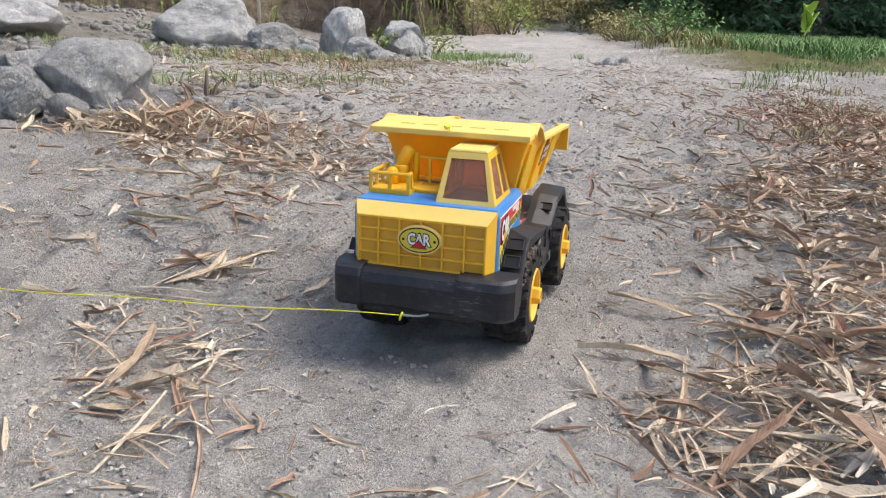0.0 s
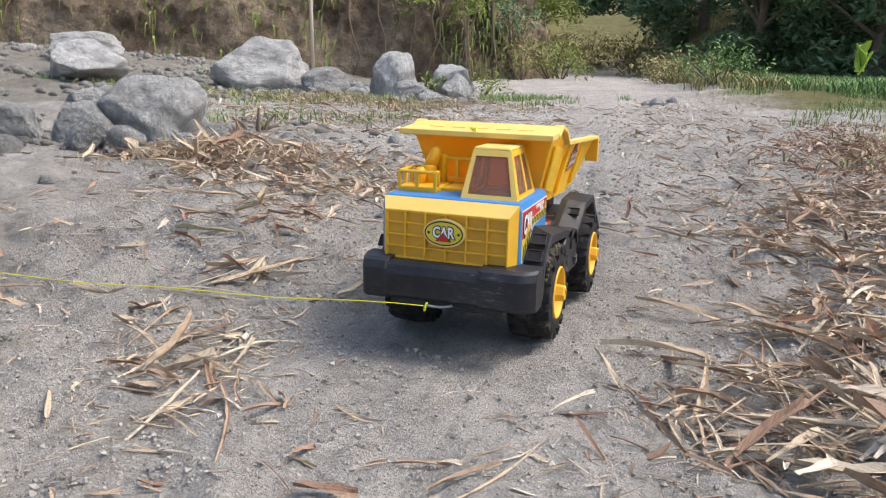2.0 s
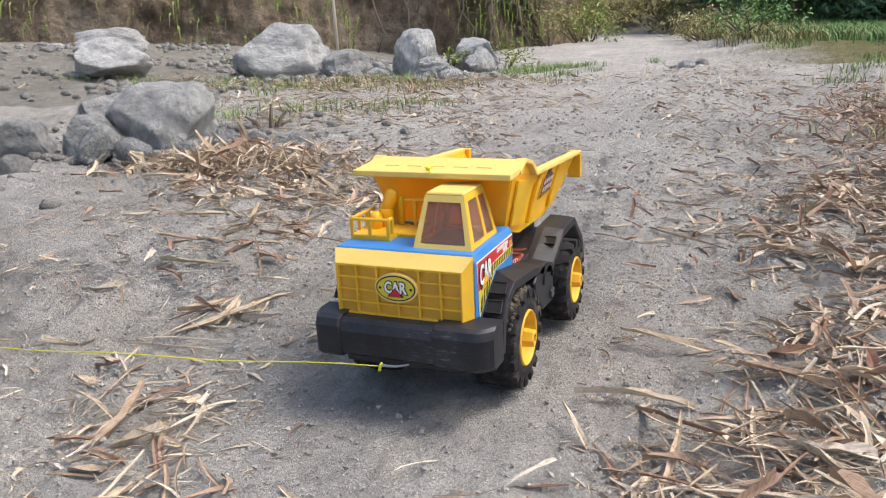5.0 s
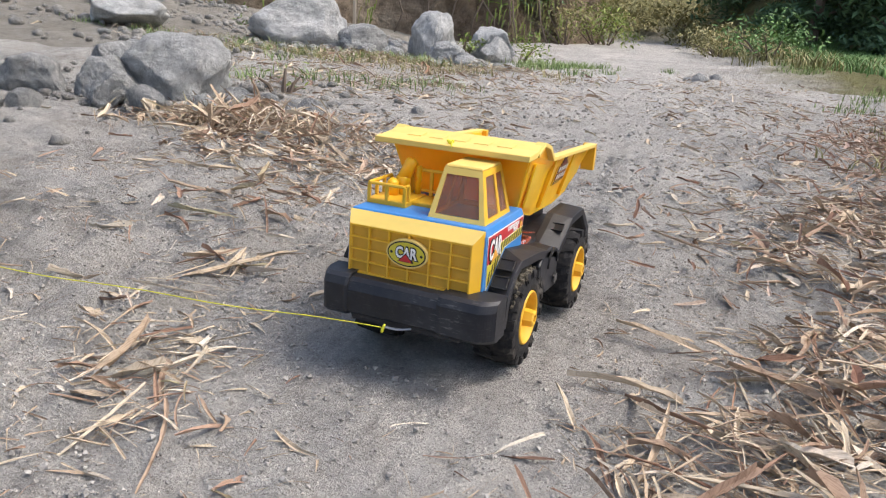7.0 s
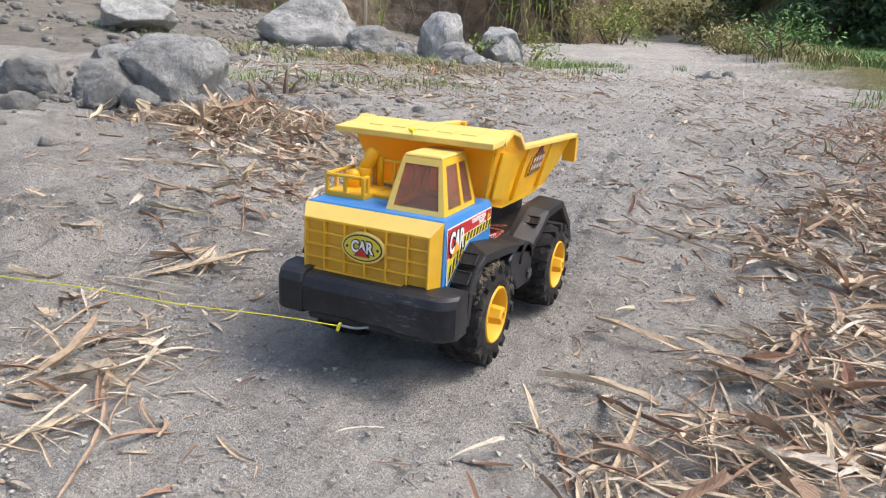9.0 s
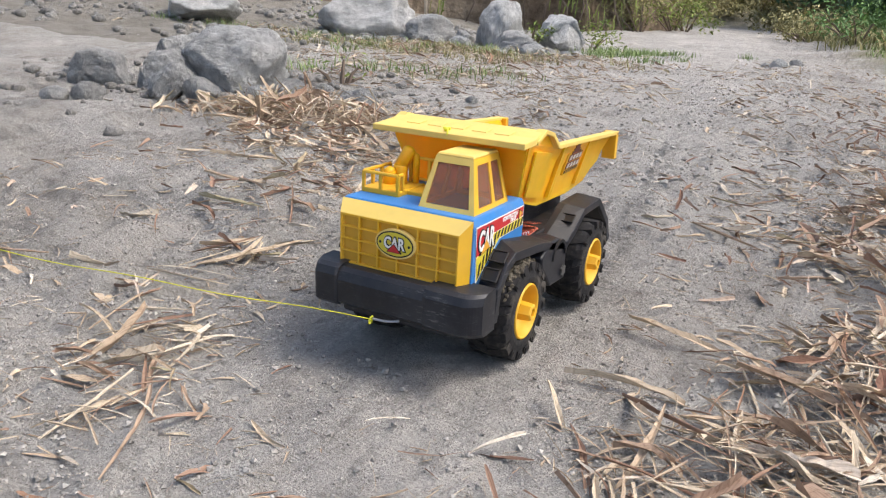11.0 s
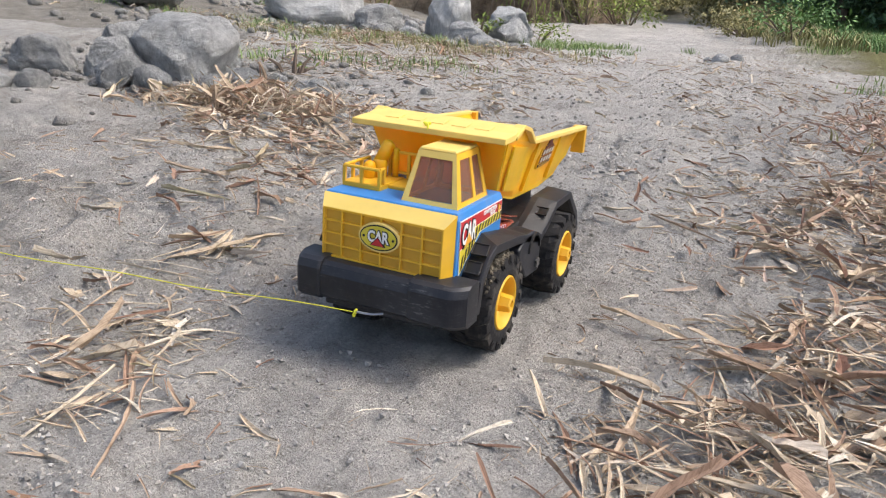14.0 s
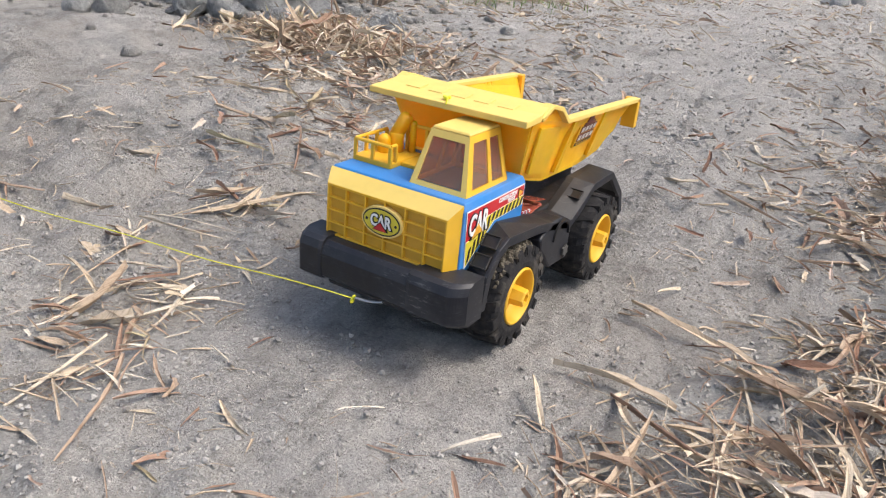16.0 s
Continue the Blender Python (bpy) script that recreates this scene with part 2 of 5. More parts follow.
RED = Mat("red_sticker_ink", 0.35).color((0.50, 0.025, 0.03)).m
MAROON = Mat("maroon_sticker_ink", 0.4).color((0.16, 0.03, 0.025)).m
WHITE = Mat("white_sticker_ink", 0.35).color((0.78, 0.77, 0.74)).m
INK = Mat("black_sticker_ink", 0.35).color((0.015, 0.015, 0.016)).m
STICKER_YELLOW = Mat("yellow_sticker_ink", 0.35).color((0.66, 0.54, 0.05)).m
STICKER_ORANGE = Mat("orange_sticker_ink", 0.35).color((0.72, 0.36, 0.04)).m
BADGE_RIM = Mat("cream_sticker_rim", 0.4).color((0.78, 0.58, 0.18)).m
LEAF_OB, LEAF_STUFF = make_straw("dry_cane_leaf", True), make_straw("dry_cane_litter", False)
RUST_STUFF = make_straw("rusty_dead_leaf_litter", False, 0.62)
ROCK = make_rock("pale_grey_boulder", (0.35, 0.352, 0.345), (0.62, 0.615, 0.595))
CLOD = make_rock("grey_soil_clod", (0.20, 0.19, 0.175), (0.33, 0.315, 0.29))
CRUMB = make_leaf("sandy_crumb", (0.20, 0.185, 0.165), (0.31, 0.29, 0.262))
EARTH = make_earth()
GRASS = make_leaf("meadow_grass", (0.09, 0.17, 0.05), (0.15, 0.26, 0.085))
VERGE = make_leaf("thin_verge_grass", (0.10, 0.155, 0.05), (0.20, 0.27, 0.09))
DRYGRASS = make_leaf("yellowing_grass", (0.16, 0.155, 0.06), (0.28, 0.25, 0.11))
# green lightened and blued so the colour stands in for distance haze
FOLIAGE = make_leaf("hazed_foliage", (0.075, 0.13, 0.070), (0.13, 0.21, 0.105))
BUSHLEAF = make_leaf("fresh_bush_foliage", (0.10, 0.15, 0.03), (0.22, 0.27, 0.06))
BARK = Mat("grey_bark", 0.9).color((0.16, 0.12, 0.09)).m


# ---- mesh helpers ----
def mesh_of(name, bm, material, smooth=False):
    me = bpy.data.meshes.new(name)
    bmesh.ops.recalc_face_normals(bm, faces=bm.faces)
    bm.to_mesh(me)
    bm.free()
    me.materials.append(material)
    if smooth:
        for p in me.polygons:
            p.use_smooth = True
    return me


def part(name, bm, material, parent, label="", smooth=False):
    ob = new(name, mesh_of(name, bm, material, smooth))
    ob.parent = parent
    return tagged(ob, label=label)


def thing(name, label, category, group="", at=(0, 0, 0)):
    ob = new(name)
    ob.location = at
    return tagged(ob, label, category, group)


def soften(bm, width, segments=2):
    bmesh.ops.bevel(bm, geom=list(bm.edges), offset=width, segments=segments, profile=0.5, affect="EDGES", clamp_overlap=True)
    return bm


def block(x0, x1, y0, y1, z0, z1, bevel=0.0, segments=2, bm=None):
    own = bmesh.new()
    bmesh.ops.create_cube(own, size=1)
    for v in own.verts:
        v.co = Vector((x0 + (v.co.x + 0.5) * (x1 - x0), y0 + (v.co.y + 0.5) * (y1 - y0), z0 + (v.co.z + 0.5) * (z1 - z0)))
    if bevel:
        soften(own, bevel, segments)
    return join(bm, own)


def join(bm, own):
    if bm is None:
        return own
    me = bpy.data.meshes.new("tmp")
    own.to_mesh(me)
    own.free()
    bm.from_mesh(me)
    bpy.data.meshes.remove(me)
    return bm


def loft(rings, close_ends=True, bevel=0.0, bm=None):
    """A solid through rings of equal point counts."""
    own = bmesh.new()
    vs = [[own.verts.new(p) for p in ring] for ring in rings]
    n = len(rings[0])
    for a, b in zip(vs, vs[1:]):
        for i in range(n):
            own.faces.new((a[i], a[(i + 1) % n], b[(i + 1) % n], b[i]))
    if close_ends:
        own.faces.new(vs[0][::-1])
        own.faces.new(vs[-1])
    bmesh.ops.recalc_face_normals(own, faces=own.faces)
    if bevel:
        soften(own, bevel)
    return join(bm, own)


def slab_x(poly, x0, x1, bevel=0.0, bm=None):
    """A polygon in (y, z), extruded from x0 to x1."""
    return loft([[(x0, y, z) for y, z in poly], [(x1, y, z) for y, z in poly]], True, bevel, bm)


def ribbon_x(line, x0, x1, thick, bevel=0.0, bm=None):
    """A plate that follows a line in (y, z), thick downwards along the line's normal."""
    up, low = [], []
    for i, (y, z) in enumerate(line):
        a, b = Vector(line[max(i - 1, 0)]), Vector(line[min(i + 1, len(line) - 1)])
        d = (b - a).normalized()
        up.append((y, z))
        low.append((y + d.y * thick, z - d.x * thick))
    return slab_x(up + low[::-1], x0, x1, bevel, bm)


def turned(profile, centre, steps=40, axis="x", bm=None):
    """A lathe round an axis along x: profile of (offset along the axis, radius)."""
    own = bmesh.new()
    rows = []
    for o, r in profile:
        rows.append([own.verts.new((centre[0] + o, centre[1] + r * math.cos(a), centre[2] + r * math.sin(a))) for a in (2 * math.pi * i / steps for i in range(steps))])
    for a, b in zip(rows, rows[1:]):
        for i in range(steps):
            own.faces.new((a[i], a[(i + 1) % steps], b[(i + 1) % steps], b[i]))
    own.faces.new(rows[0])
    own.faces.new(rows[-1][::-1])
    bmesh.ops.recalc_face_normals(own, faces=own.faces)
    return join(bm, own)


def tube(points, radius, sides=8, bm=None, taper=None):
    own = bmesh.new()
    pts = [Vector(p) for p in points]
    rows = []
    for i, p in enumerate(pts):
        d = (pts[min(i + 1, len(pts) - 1)] - pts[max(i - 1, 0)]).normalized()
        side = d.cross(Vector((0, 0, 1)) if abs(d.z) < 0.9 else Vector((1, 0, 0))).normalized()
        up = side.cross(d)
        r = radius if taper is None else radius + (taper - radius) * i / (len(pts) - 1)
        rows.append([own.verts.new(p + side * r * math.cos(a) + up * r * math.sin(a)) for a in (2 * math.pi * j / sides for j in range(sides))])
    for a, b in zip(rows, rows[1:]):
        for j in range(sides):
            own.faces.new((a[j], a[(j + 1) % sides], b[(j + 1) % sides], b[j]))
    own.faces.new(rows[0][::-1])
    own.faces.new(rows[-1])
    return join(bm, own)


def raw(name, verts, faces, material, smooth=False):
    me = bpy.data.meshes.new(name)
    me.from_pydata(verts, [], faces)
    me.materials.append(material)
    if smooth:
        for p in me.polygons:
            p.use_smooth = True
    return me


def lettering(name, text, size, material, parent, m, bold=0.0, shear=0.0, squeeze=1.0, label="", depth=0.0004):
    cu = bpy.data.curves.new(name, "FONT")
    cu.body, cu.size, cu.align_x, cu.align_y = text, size, "CENTER", "CENTER"
    cu.offset, cu.shear, cu.extrude, cu.resolution_u = bold, shear, depth, 3
    tmp = new("tmp_text", cu)
    me = bpy.data.meshes.new_from_object(tmp.evaluated_get(bpy.context.evaluated_depsgraph_get()))
    bpy.data.objects.remove(tmp)
    bpy.data.curves.remove(cu)
    me.transform(m @ Matrix.Diagonal((squeeze, 1, 1, 1)))
    me.materials.clear()
    me.materials.append(material)
    ob = new(name, me)
    ob.parent = parent
    return tagged(ob, label=label)


# ---- ground ----
def fbm(x, y, s, o=3):
    v, a, f = 0.0, 1.0, s
    for _ in range(o):
        v += a * noise.noise(Vector((x * f, y * f, 7.3)))
        a, f = a * 0.5, f * 2.1
    return v


def step01(a, b, v):
    t = min(1.0, max(0.0, (v - a) / (b - a)))
    return t * t * (3 - 2 * t)


def road_x(y):
    return -0.02 - 0.150 * max(0.0, y - 0.3)


def height(x, y):
    d = math.hypot(x, y)
    off = abs(x - road_x(y))
    rough = 0.55 + 0.45 * step01(0.16, 0.5, off) if y > -0.3 else 0.8
    near = step01(0.12, 0.4, max(abs(x) - 0.06, abs(y + 0.02) - 0.2))
    h = rough * (0.026 * fbm(x, y, 1.7) + 0.017 * fbm(x + 9, y, 6.0) + 0.016 * fbm(x, y + 5, 19.0, 2) - 0.030 * abs(fbm(x + 3, y + 1, 3.1, 2))) * (0.25 + 0.75 * near)
    if d < 2.2:
        h += (0.35 + 0.65 * rough) * 0.0068 * fbm(x + 2, y, 48.0, 2) * step01(2.2, 1.4, d)
    h += 0.012 * math.exp(-((x - 0.02) / 0.035) ** 2) * step01(-0.2, -0.35, y) * 0.6
    if d > 2:
        h += 0.06 * fbm(x, y, 0.45) * step01(2, 7, d) * step01(0.3, 1.5, off)
    left = road_x(y) - 1.3 - x
    if left > 0 and y > 1.5:
        h += 0.55 * step01(0.5, 9, left) * step01(2, 7, y)
    lane = step01(3.2, 1.5, off)
    h += (1 - lane) * 3.0 * step01(18.5, 31, y) + lane * 2.6 * step01(25, 36, y) + 7.0 * step01(38, 110, d)
    h += 0.10 * lane * step01(9, 13, y)
    if d < 4:
        # long shallow wheel ruts beside the toy, and lumps that break them
        side = step01(-0.12, -0.22, x) * step01(-1.5, -0.9, x) * step01(1.8, 0.9, y)
        if side > 0:
            bent = x + 0.10 * y + 0.05 * fbm(x, y, 1.3, 2)
            keep = step01(-0.25, 0.2, fbm(x + 11, y, 1.1, 2))
            h += side * keep * (0.009 * math.sin(bent * 55) + 0.005 * math.sin(bent * 131 + 1.3))
        h += near * (0.022 * max(0.0, fbm(x + 17, y + 3, 9.0, 2) - 0.12) + 0.010 * max(0.0, fbm(x + 31, y, 21.0, 2) - 0.25))
    h += 0.12 * step01(4, 10, y) * step01(1.0, 2.6, x - road_x(y))
    return h - 0.006 * (1 - near)


def build_ground():
    nu, a = 520, 0.30
    span = math.asinh(260 / a)
    us = [a * math.sinh(span * (2 * i / nu - 1)) for i in range(nu + 1)]
    xs, ys = [u + 0.1 for u in us], [u + 0.1 for u in us]
    verts = [(x, y, height(x, y)) for y in ys for x in xs]
    n = nu + 1
    faces = [(j * n + i, j * n + i + 1, (j + 1) * n + i + 1, (j + 1) * n + i) for j in range(nu) for i in range(nu)]
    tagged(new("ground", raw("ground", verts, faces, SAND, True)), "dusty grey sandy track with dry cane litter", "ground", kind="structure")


build_ground()


def tyre_prints():
    """Pressed lug bars behind the rear wheels, too many to count."""
    rnd = random.Random(12)
    verts, faces = [], []
    for side in (-1, 1):
        y = 0.185
        while y < 1.9:
            y += 0.0165 + rnd.uniform(-0.001, 0.001)
            if rnd.random() < 0.10 + 0.25 * step01(0.9, 1.9, y):
                continue
            xc = side * 0.0995 + road_x(y) + 0.02 + 0.004 * math.sin(y * 7)
            for half in (-1, 1):
                o, n = len(verts), 4
                tall = 0.0030 * rnd.uniform(0.5, 1.1)
                for k in range(n + 1):
                    t = k / n
                    x = xc + half * (0.001 + 0.024 * t)
                    yy = y + 0.012 * t + half * 0.003 + rnd.uniform(-0.0006, 0.0006)
                    z = height(x, yy)
                    top = tall * (0.4 if k in (0, n) else 1.0)
                    verts += [(x, yy - 0.0048, z - 0.002), (x, yy - 0.0008, z + top), (x, yy + 0.0014, z + top * 0.9), (x, yy + 0.0046, z - 0.002)]
                for k in range(n):
                    for j in range(3):
                        q = o + k * 4 + j
                        faces.append((q, q + 1, q + 5, q + 4))
    tagged(new("tyre_print", raw("tyre_print", verts, faces, SAND, True)), "lug prints pressed into the sand behind the toy", "tyre print", kind="stuff")


tyre_prints()


# ---- toy dump truck ----
def build_wheel(truck, x_out, y, side, muddy, turn=0.0):
    """side: +1 for the side towards +x."""
    R, W, zc = 0.0642, 0.052, 0.0595
    w = new("wheel")
    w.parent = truck
    w.location = (side * x_out, y, zc)
    prof = [(-W, 0.030), (-W, 0.050), (-W + 0.004, 0.0575), (-W + 0.010, 0.0616), (-0.010, 0.0616), (-0.004, 0.0575), (0.0, 0.050), (0.0015, 0.043), (0.001, 0.037), (-0.002, 0.0350), (-0.012, 0.0348), (-0.046, 0.0345)]
    bm = turned([(o * side, r) for o, r in prof], (0, 0, 0), 44)
    for k in range(16):
        for row in (0, 1):
            a = 2 * math.pi * (k + 0.5 * row) / 16 + turn
            lug = bmesh.new()
            bmesh.ops.create_cube(lug, size=1)
            for v in lug.verts:
                top = v.co.z > 0
                inner = (v.co.x > 0) == (row == 0)
                x = (-0.0265 if inner else (-W - 0.0005 if row == 0 else 0.0005)) * 1.0
                sweep = (0.10 if inner else -0.06)
                ang = a + sweep + (0.125 if v.co.y > 0 else -0.125) * (0.85 if top else 1.0)
                r = R if top else 0.057
                if not inner:
                    r = r - 0.0025 if top else 0.050
                v.co = Vector((side * x, r * math.cos(ang), r * math.sin(ang)))
            join(bm, lug)
            # shoulder lug running down the side wall
            s = bmesh.new()
            bmesh.ops.create_cube(s, size=1)
            edge = -W if row == 0 else 0.0
            out = -1 if row == 0 else 1
            for v in s.verts:
                far = v.co.z < 0
                ang = a - 0.06 + (0.11 if v.co.y > 0 else -0.11) * (0.7 if far else 0.95)
                r = 0.0525 if far else 0.0612
                v.co = Vector((side * (edge + out * ((0.0022 if far else 0.0012) if v.co.x > 0 else -0.003)), r * math.cos(ang), r * math.sin(ang)))
            join(bm, s)
    tyre = part("tyre", bm, TYRE, w, "black rubber tyre with dusty chevron lugs")
    rim = part("rim", turned([(o * side, r) for o, r in [(-0.022, 0.006), (-0.022, 0.022), (-0.020, 0.0285), (-0.010, 0.0310), (0.0010, 0.0322), (0.0025, 0.0335), (0.001, 0.0352), (-0.012, 0.0346), (-0.034, 0.0335)]], (0, 0, 0), 40), YELLOW, w, "deep yellow plastic rim", True)
    hub = bmesh.new()
    turned([(o * side, r) for o, r in [(-0.032, 0.016), (-0.020, 0.014), (-0.010, 0.0135), (-0.008, 0.0120), (0.008, 0.0108), (0.0095, 0.0095), (0.0095, 0.0060), (0.004, 0.0055)]], (0, 0, 0), 6, bm=hub)
    part("hub_cap", hub, YELLOW, rim)
    for q in range(3):
        a = 2.1 * q + 0.6 + turn
        nut = turned([(-0.024 * side, 0.0042), (-0.014 * side, 0.0038), (-0.0135 * side, 0.0025)], (0, 0.0195 * math.cos(a), 0.0195 * math.sin(a)), 10)
        part("nut", nut, YELLOW, rim)
    if muddy:
        bm = bmesh.new()
        rnd = random.Random(5)
        for _ in range(420):
            ang = rnd.gauss(1.85, 0.40)
            x = -rnd.uniform(0.002, W - 0.004)
            r = 0.0605 + rnd.uniform(-0.002, 0.0035)
            m = Matrix.Translation((side * x, r * math.cos(ang), r * math.sin(ang))) @ Euler((ang, rnd.random() * 6, rnd.random())).to_matrix().to_4x4()
            s = rnd.uniform(0.0014, 0.0044)
            g = bmesh.ops.create_icosphere(bm, subdivisions=1, radius=s, matrix=m @ Matrix.Diagonal((1, 1, 0.6, 1)))
            for v in g["verts"]:
                v.co += Vector((rnd.uniform(-1, 1), rnd.uniform(-1, 1), rnd.uniform(-1, 1))) * s * 0.25
        part("mud_cake", bm, MUD, tyre, "dried mud caked on the tread")
    return w


def build_grille(truck):
    """Raised frame with a grid of six by four sunken cells."""
    x0, x1, z0, z1, yf = -0.079, 0.079, 0.113, 0.1735, -0.2055
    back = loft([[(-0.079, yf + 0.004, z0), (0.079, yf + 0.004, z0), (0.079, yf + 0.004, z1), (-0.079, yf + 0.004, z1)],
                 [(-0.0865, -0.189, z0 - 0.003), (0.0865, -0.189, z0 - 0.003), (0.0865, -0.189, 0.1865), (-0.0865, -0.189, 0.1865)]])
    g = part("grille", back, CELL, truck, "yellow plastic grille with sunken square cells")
    # chamfered rim round the cells
    rim = bmesh.new()
    for ring in (
        [[(x0, yf, z1), (x1, yf, z1), (x1, yf + 0.004, z1 - 0.003), (x0, yf + 0.004, z1 - 0.003)], [(-0.0870, -0.1895, 0.1872), (0.0870, -0.1895, 0.1872), (0.0865, -0.188, 0.184), (-0.0865, -0.188, 0.184)]],
    ):
        loft(ring, True, 0, rim)
    part("top_edge", rim, PALE, g, "pale yellow chamfered top edge")
    for s in (-1, 1):
        bm = loft([[(s * 0.079, yf, z0), (s * 0.079, yf, z1), (s * 0.075, yf + 0.003, z1), (s * 0.075, yf + 0.003, z0)],
                   [(s * 0.0872, -0.1895, z0 - 0.003), (s * 0.0872, -0.1895, 0.1868), (s * 0.084, -0.188, 0.184), (s * 0.084, -0.188, z0 - 0.003)]])
        part("side_edge", bm, YELLOW, g)
    cols, rows = 6, 4
    for i in range(cols + 1):
        x = x0 + (x1 - x0) * i / cols
        t = 0.0024 if i in (0, cols) else 0.0011
        bm = block(max(x - t, x0), min(x + t, x1), yf - 0.0005, yf + 0.0045, z0, z1 - 0.001, 0.0004, 1)
        part("grille_bar", bm, YELLOW, g)
    for j in range(rows + 1):
        z = z0 + (z1 - 0.001 - z0) * j / rows
        t = 0.0020 if j in (0, rows) else 0.0010
        bm = block(x0, x1, yf - 0.0002, yf + 0.0045, max(z - t, z0 - 0.001), min(z + t, z1), 0.0004, 1)
        part("grille_bar", bm, YELLOW, g)
    # oval badge
    def oval(rx, rz, ya, yb, zc=0.1495, n=40):
        ring = [(rx * math.cos(2 * math.pi * i / n) - 0.0005, zc + rz * math.sin(2 * math.pi * i / n)) for i in range(n)]
        return loft([[(x, yb, z) for x, z in ring], [(x, ya, z) for x, z in ring]])
    badge = part("badge", oval(0.0266, 0.0172, yf - 0.0035, yf + 0.003), BADGE_RIM, truck, "oval yellow badge with black outlines")
    part("ring", oval(0.0246, 0.0152, yf - 0.0039, yf), INK, badge)
    part("field", oval(0.0230, 0.0136, yf - 0.0043, yf), STICKER_YELLOW, badge)
    tri = loft([[(-0.0105, yf - 0.0060, 0.1400), (0.0095, yf - 0.0060, 0.1400), (-0.0005, yf - 0.0060, 0.1510)], [(-0.0105, yf, 0.1400), (0.0095, yf, 0.1400), (-0.0005, yf, 0.1510)]])
    lettering("letters_outline", "CAR", 0.0185, INK, badge, pose(-0.0005, yf - 0.0049, 0.1502, 90), 0.0018, 0, 0.74)
    lettering("letters", "CAR", 0.0185, WHITE, badge, pose(-0.0005, yf - 0.0055, 0.1502, 90), 0.0005, 0, 0.74)
    part("triangle_outline", tri, INK, badge)
    red = loft([[(-0.0088, yf - 0.0066, 0.1407), (0.0078, yf - 0.0066, 0.1407), (-0.0005, yf - 0.0066, 0.1494)], [(-0.0088, yf, 0.1407), (0.0078, yf, 0.1407), (-0.0005, yf, 0.1494)]])
    part("triangle", red, RED, badge)
    for s in (-1, 1):
        bm = bmesh.new()
        ring = [(s * 0.0192 - 0.0005 + 0.0017 * math.cos(a), 0.1495 + 0.0017 * math.sin(a)) for a in (2 * math.pi * i / 10 for i in range(10))]
        loft([[(x, yf - 0.0046, z) for x, z in ring], [(x, yf, z) for x, z in ring]], True, 0, bm)
        part("dot", bm, INK, badge)


def build_bumper(truck):
    """Thick black bumper: a centre section between proud end blocks whose corners are rounded back."""
    n = 30
    rings = []
    for i in range(n + 1):
        u = -1 + 2 * i / n
        x = 0.006 + 0.1095 * u
        bend = 0.018 * max(0.0, (abs(u) - 0.86) / 0.14) ** 2
        yf = -0.2275 + bend
        z0, z1 = 0.0665, 0.1125
        rings.append([(x, yf, z0 + 0.005), (x, yf - 0.0012, z1 - 0.014), (x, yf + 0.003, z1 - 0.004), (x, yf + 0.009, z1), (x, -0.188, z1 + 0.001), (x, -0.186, z0), (x, yf + 0.006, z0)])
    bar = part("bumper", loft(rings), BLACK, truck, "thick scuffed black plastic bumper")
    for x0, x1 in ((-0.1045, -0.066), (0.050, 0.1175)):
        rings = []
        for i in range(29):
            t = i / 28
            out = t if x0 > 0 else 1 - t
            x = x0 + (x1 - x0) * t
            yf = -0.2305 + 0.016 * max(0.0, (out - 0.70) / 0.30) ** 2.2 + 0.002 * max(0.0, 1 - out / 0.08)
            rings.append([(x, yf, 0.0705), (x, yf - 0.0008, 0.104), (x, yf + 0.003, 0.1125), (x, yf + 0.010, 0.1155), (x, -0.184, 0.1155), (x, -0.182, 0.0655), (x, yf + 0.006, 0.0655)])
        part("bumper_end", loft(rings), BLACK, bar)
    part("chin", block(-0.070, 0.075, -0.212, -0.16, 0.054, 0.072, 0.004), BLACK, truck)
    part("step_plate", block(0.094, 0.1165, -0.196, -0.168, 0.078, 0.084, 0.0015), BLACK, truck)
    hook = [(-0.010 + 0.028 * t, -0.236 + 0.012 * t, 0.0655 - 0.002 * math.sin(t * 3)) for t in (i / 8 for i in range(9))]
    h = part("tow_hook", tube(hook, 0.0016), STEEL, truck, "steel wire tow hook")
    ring = [(-0.011 + 0.0015 * math.sin(a), -0.2385 + 0.0048 * math.cos(a) * 0.6, 0.0645 + 0.0048 * math.sin(a)) for a in (2 * math.pi * i / 16 for i in range(17))]
    part("cord_loop", tube(ring, 0.0012, 6), CORD, h, "yellow cord tied round the hook")


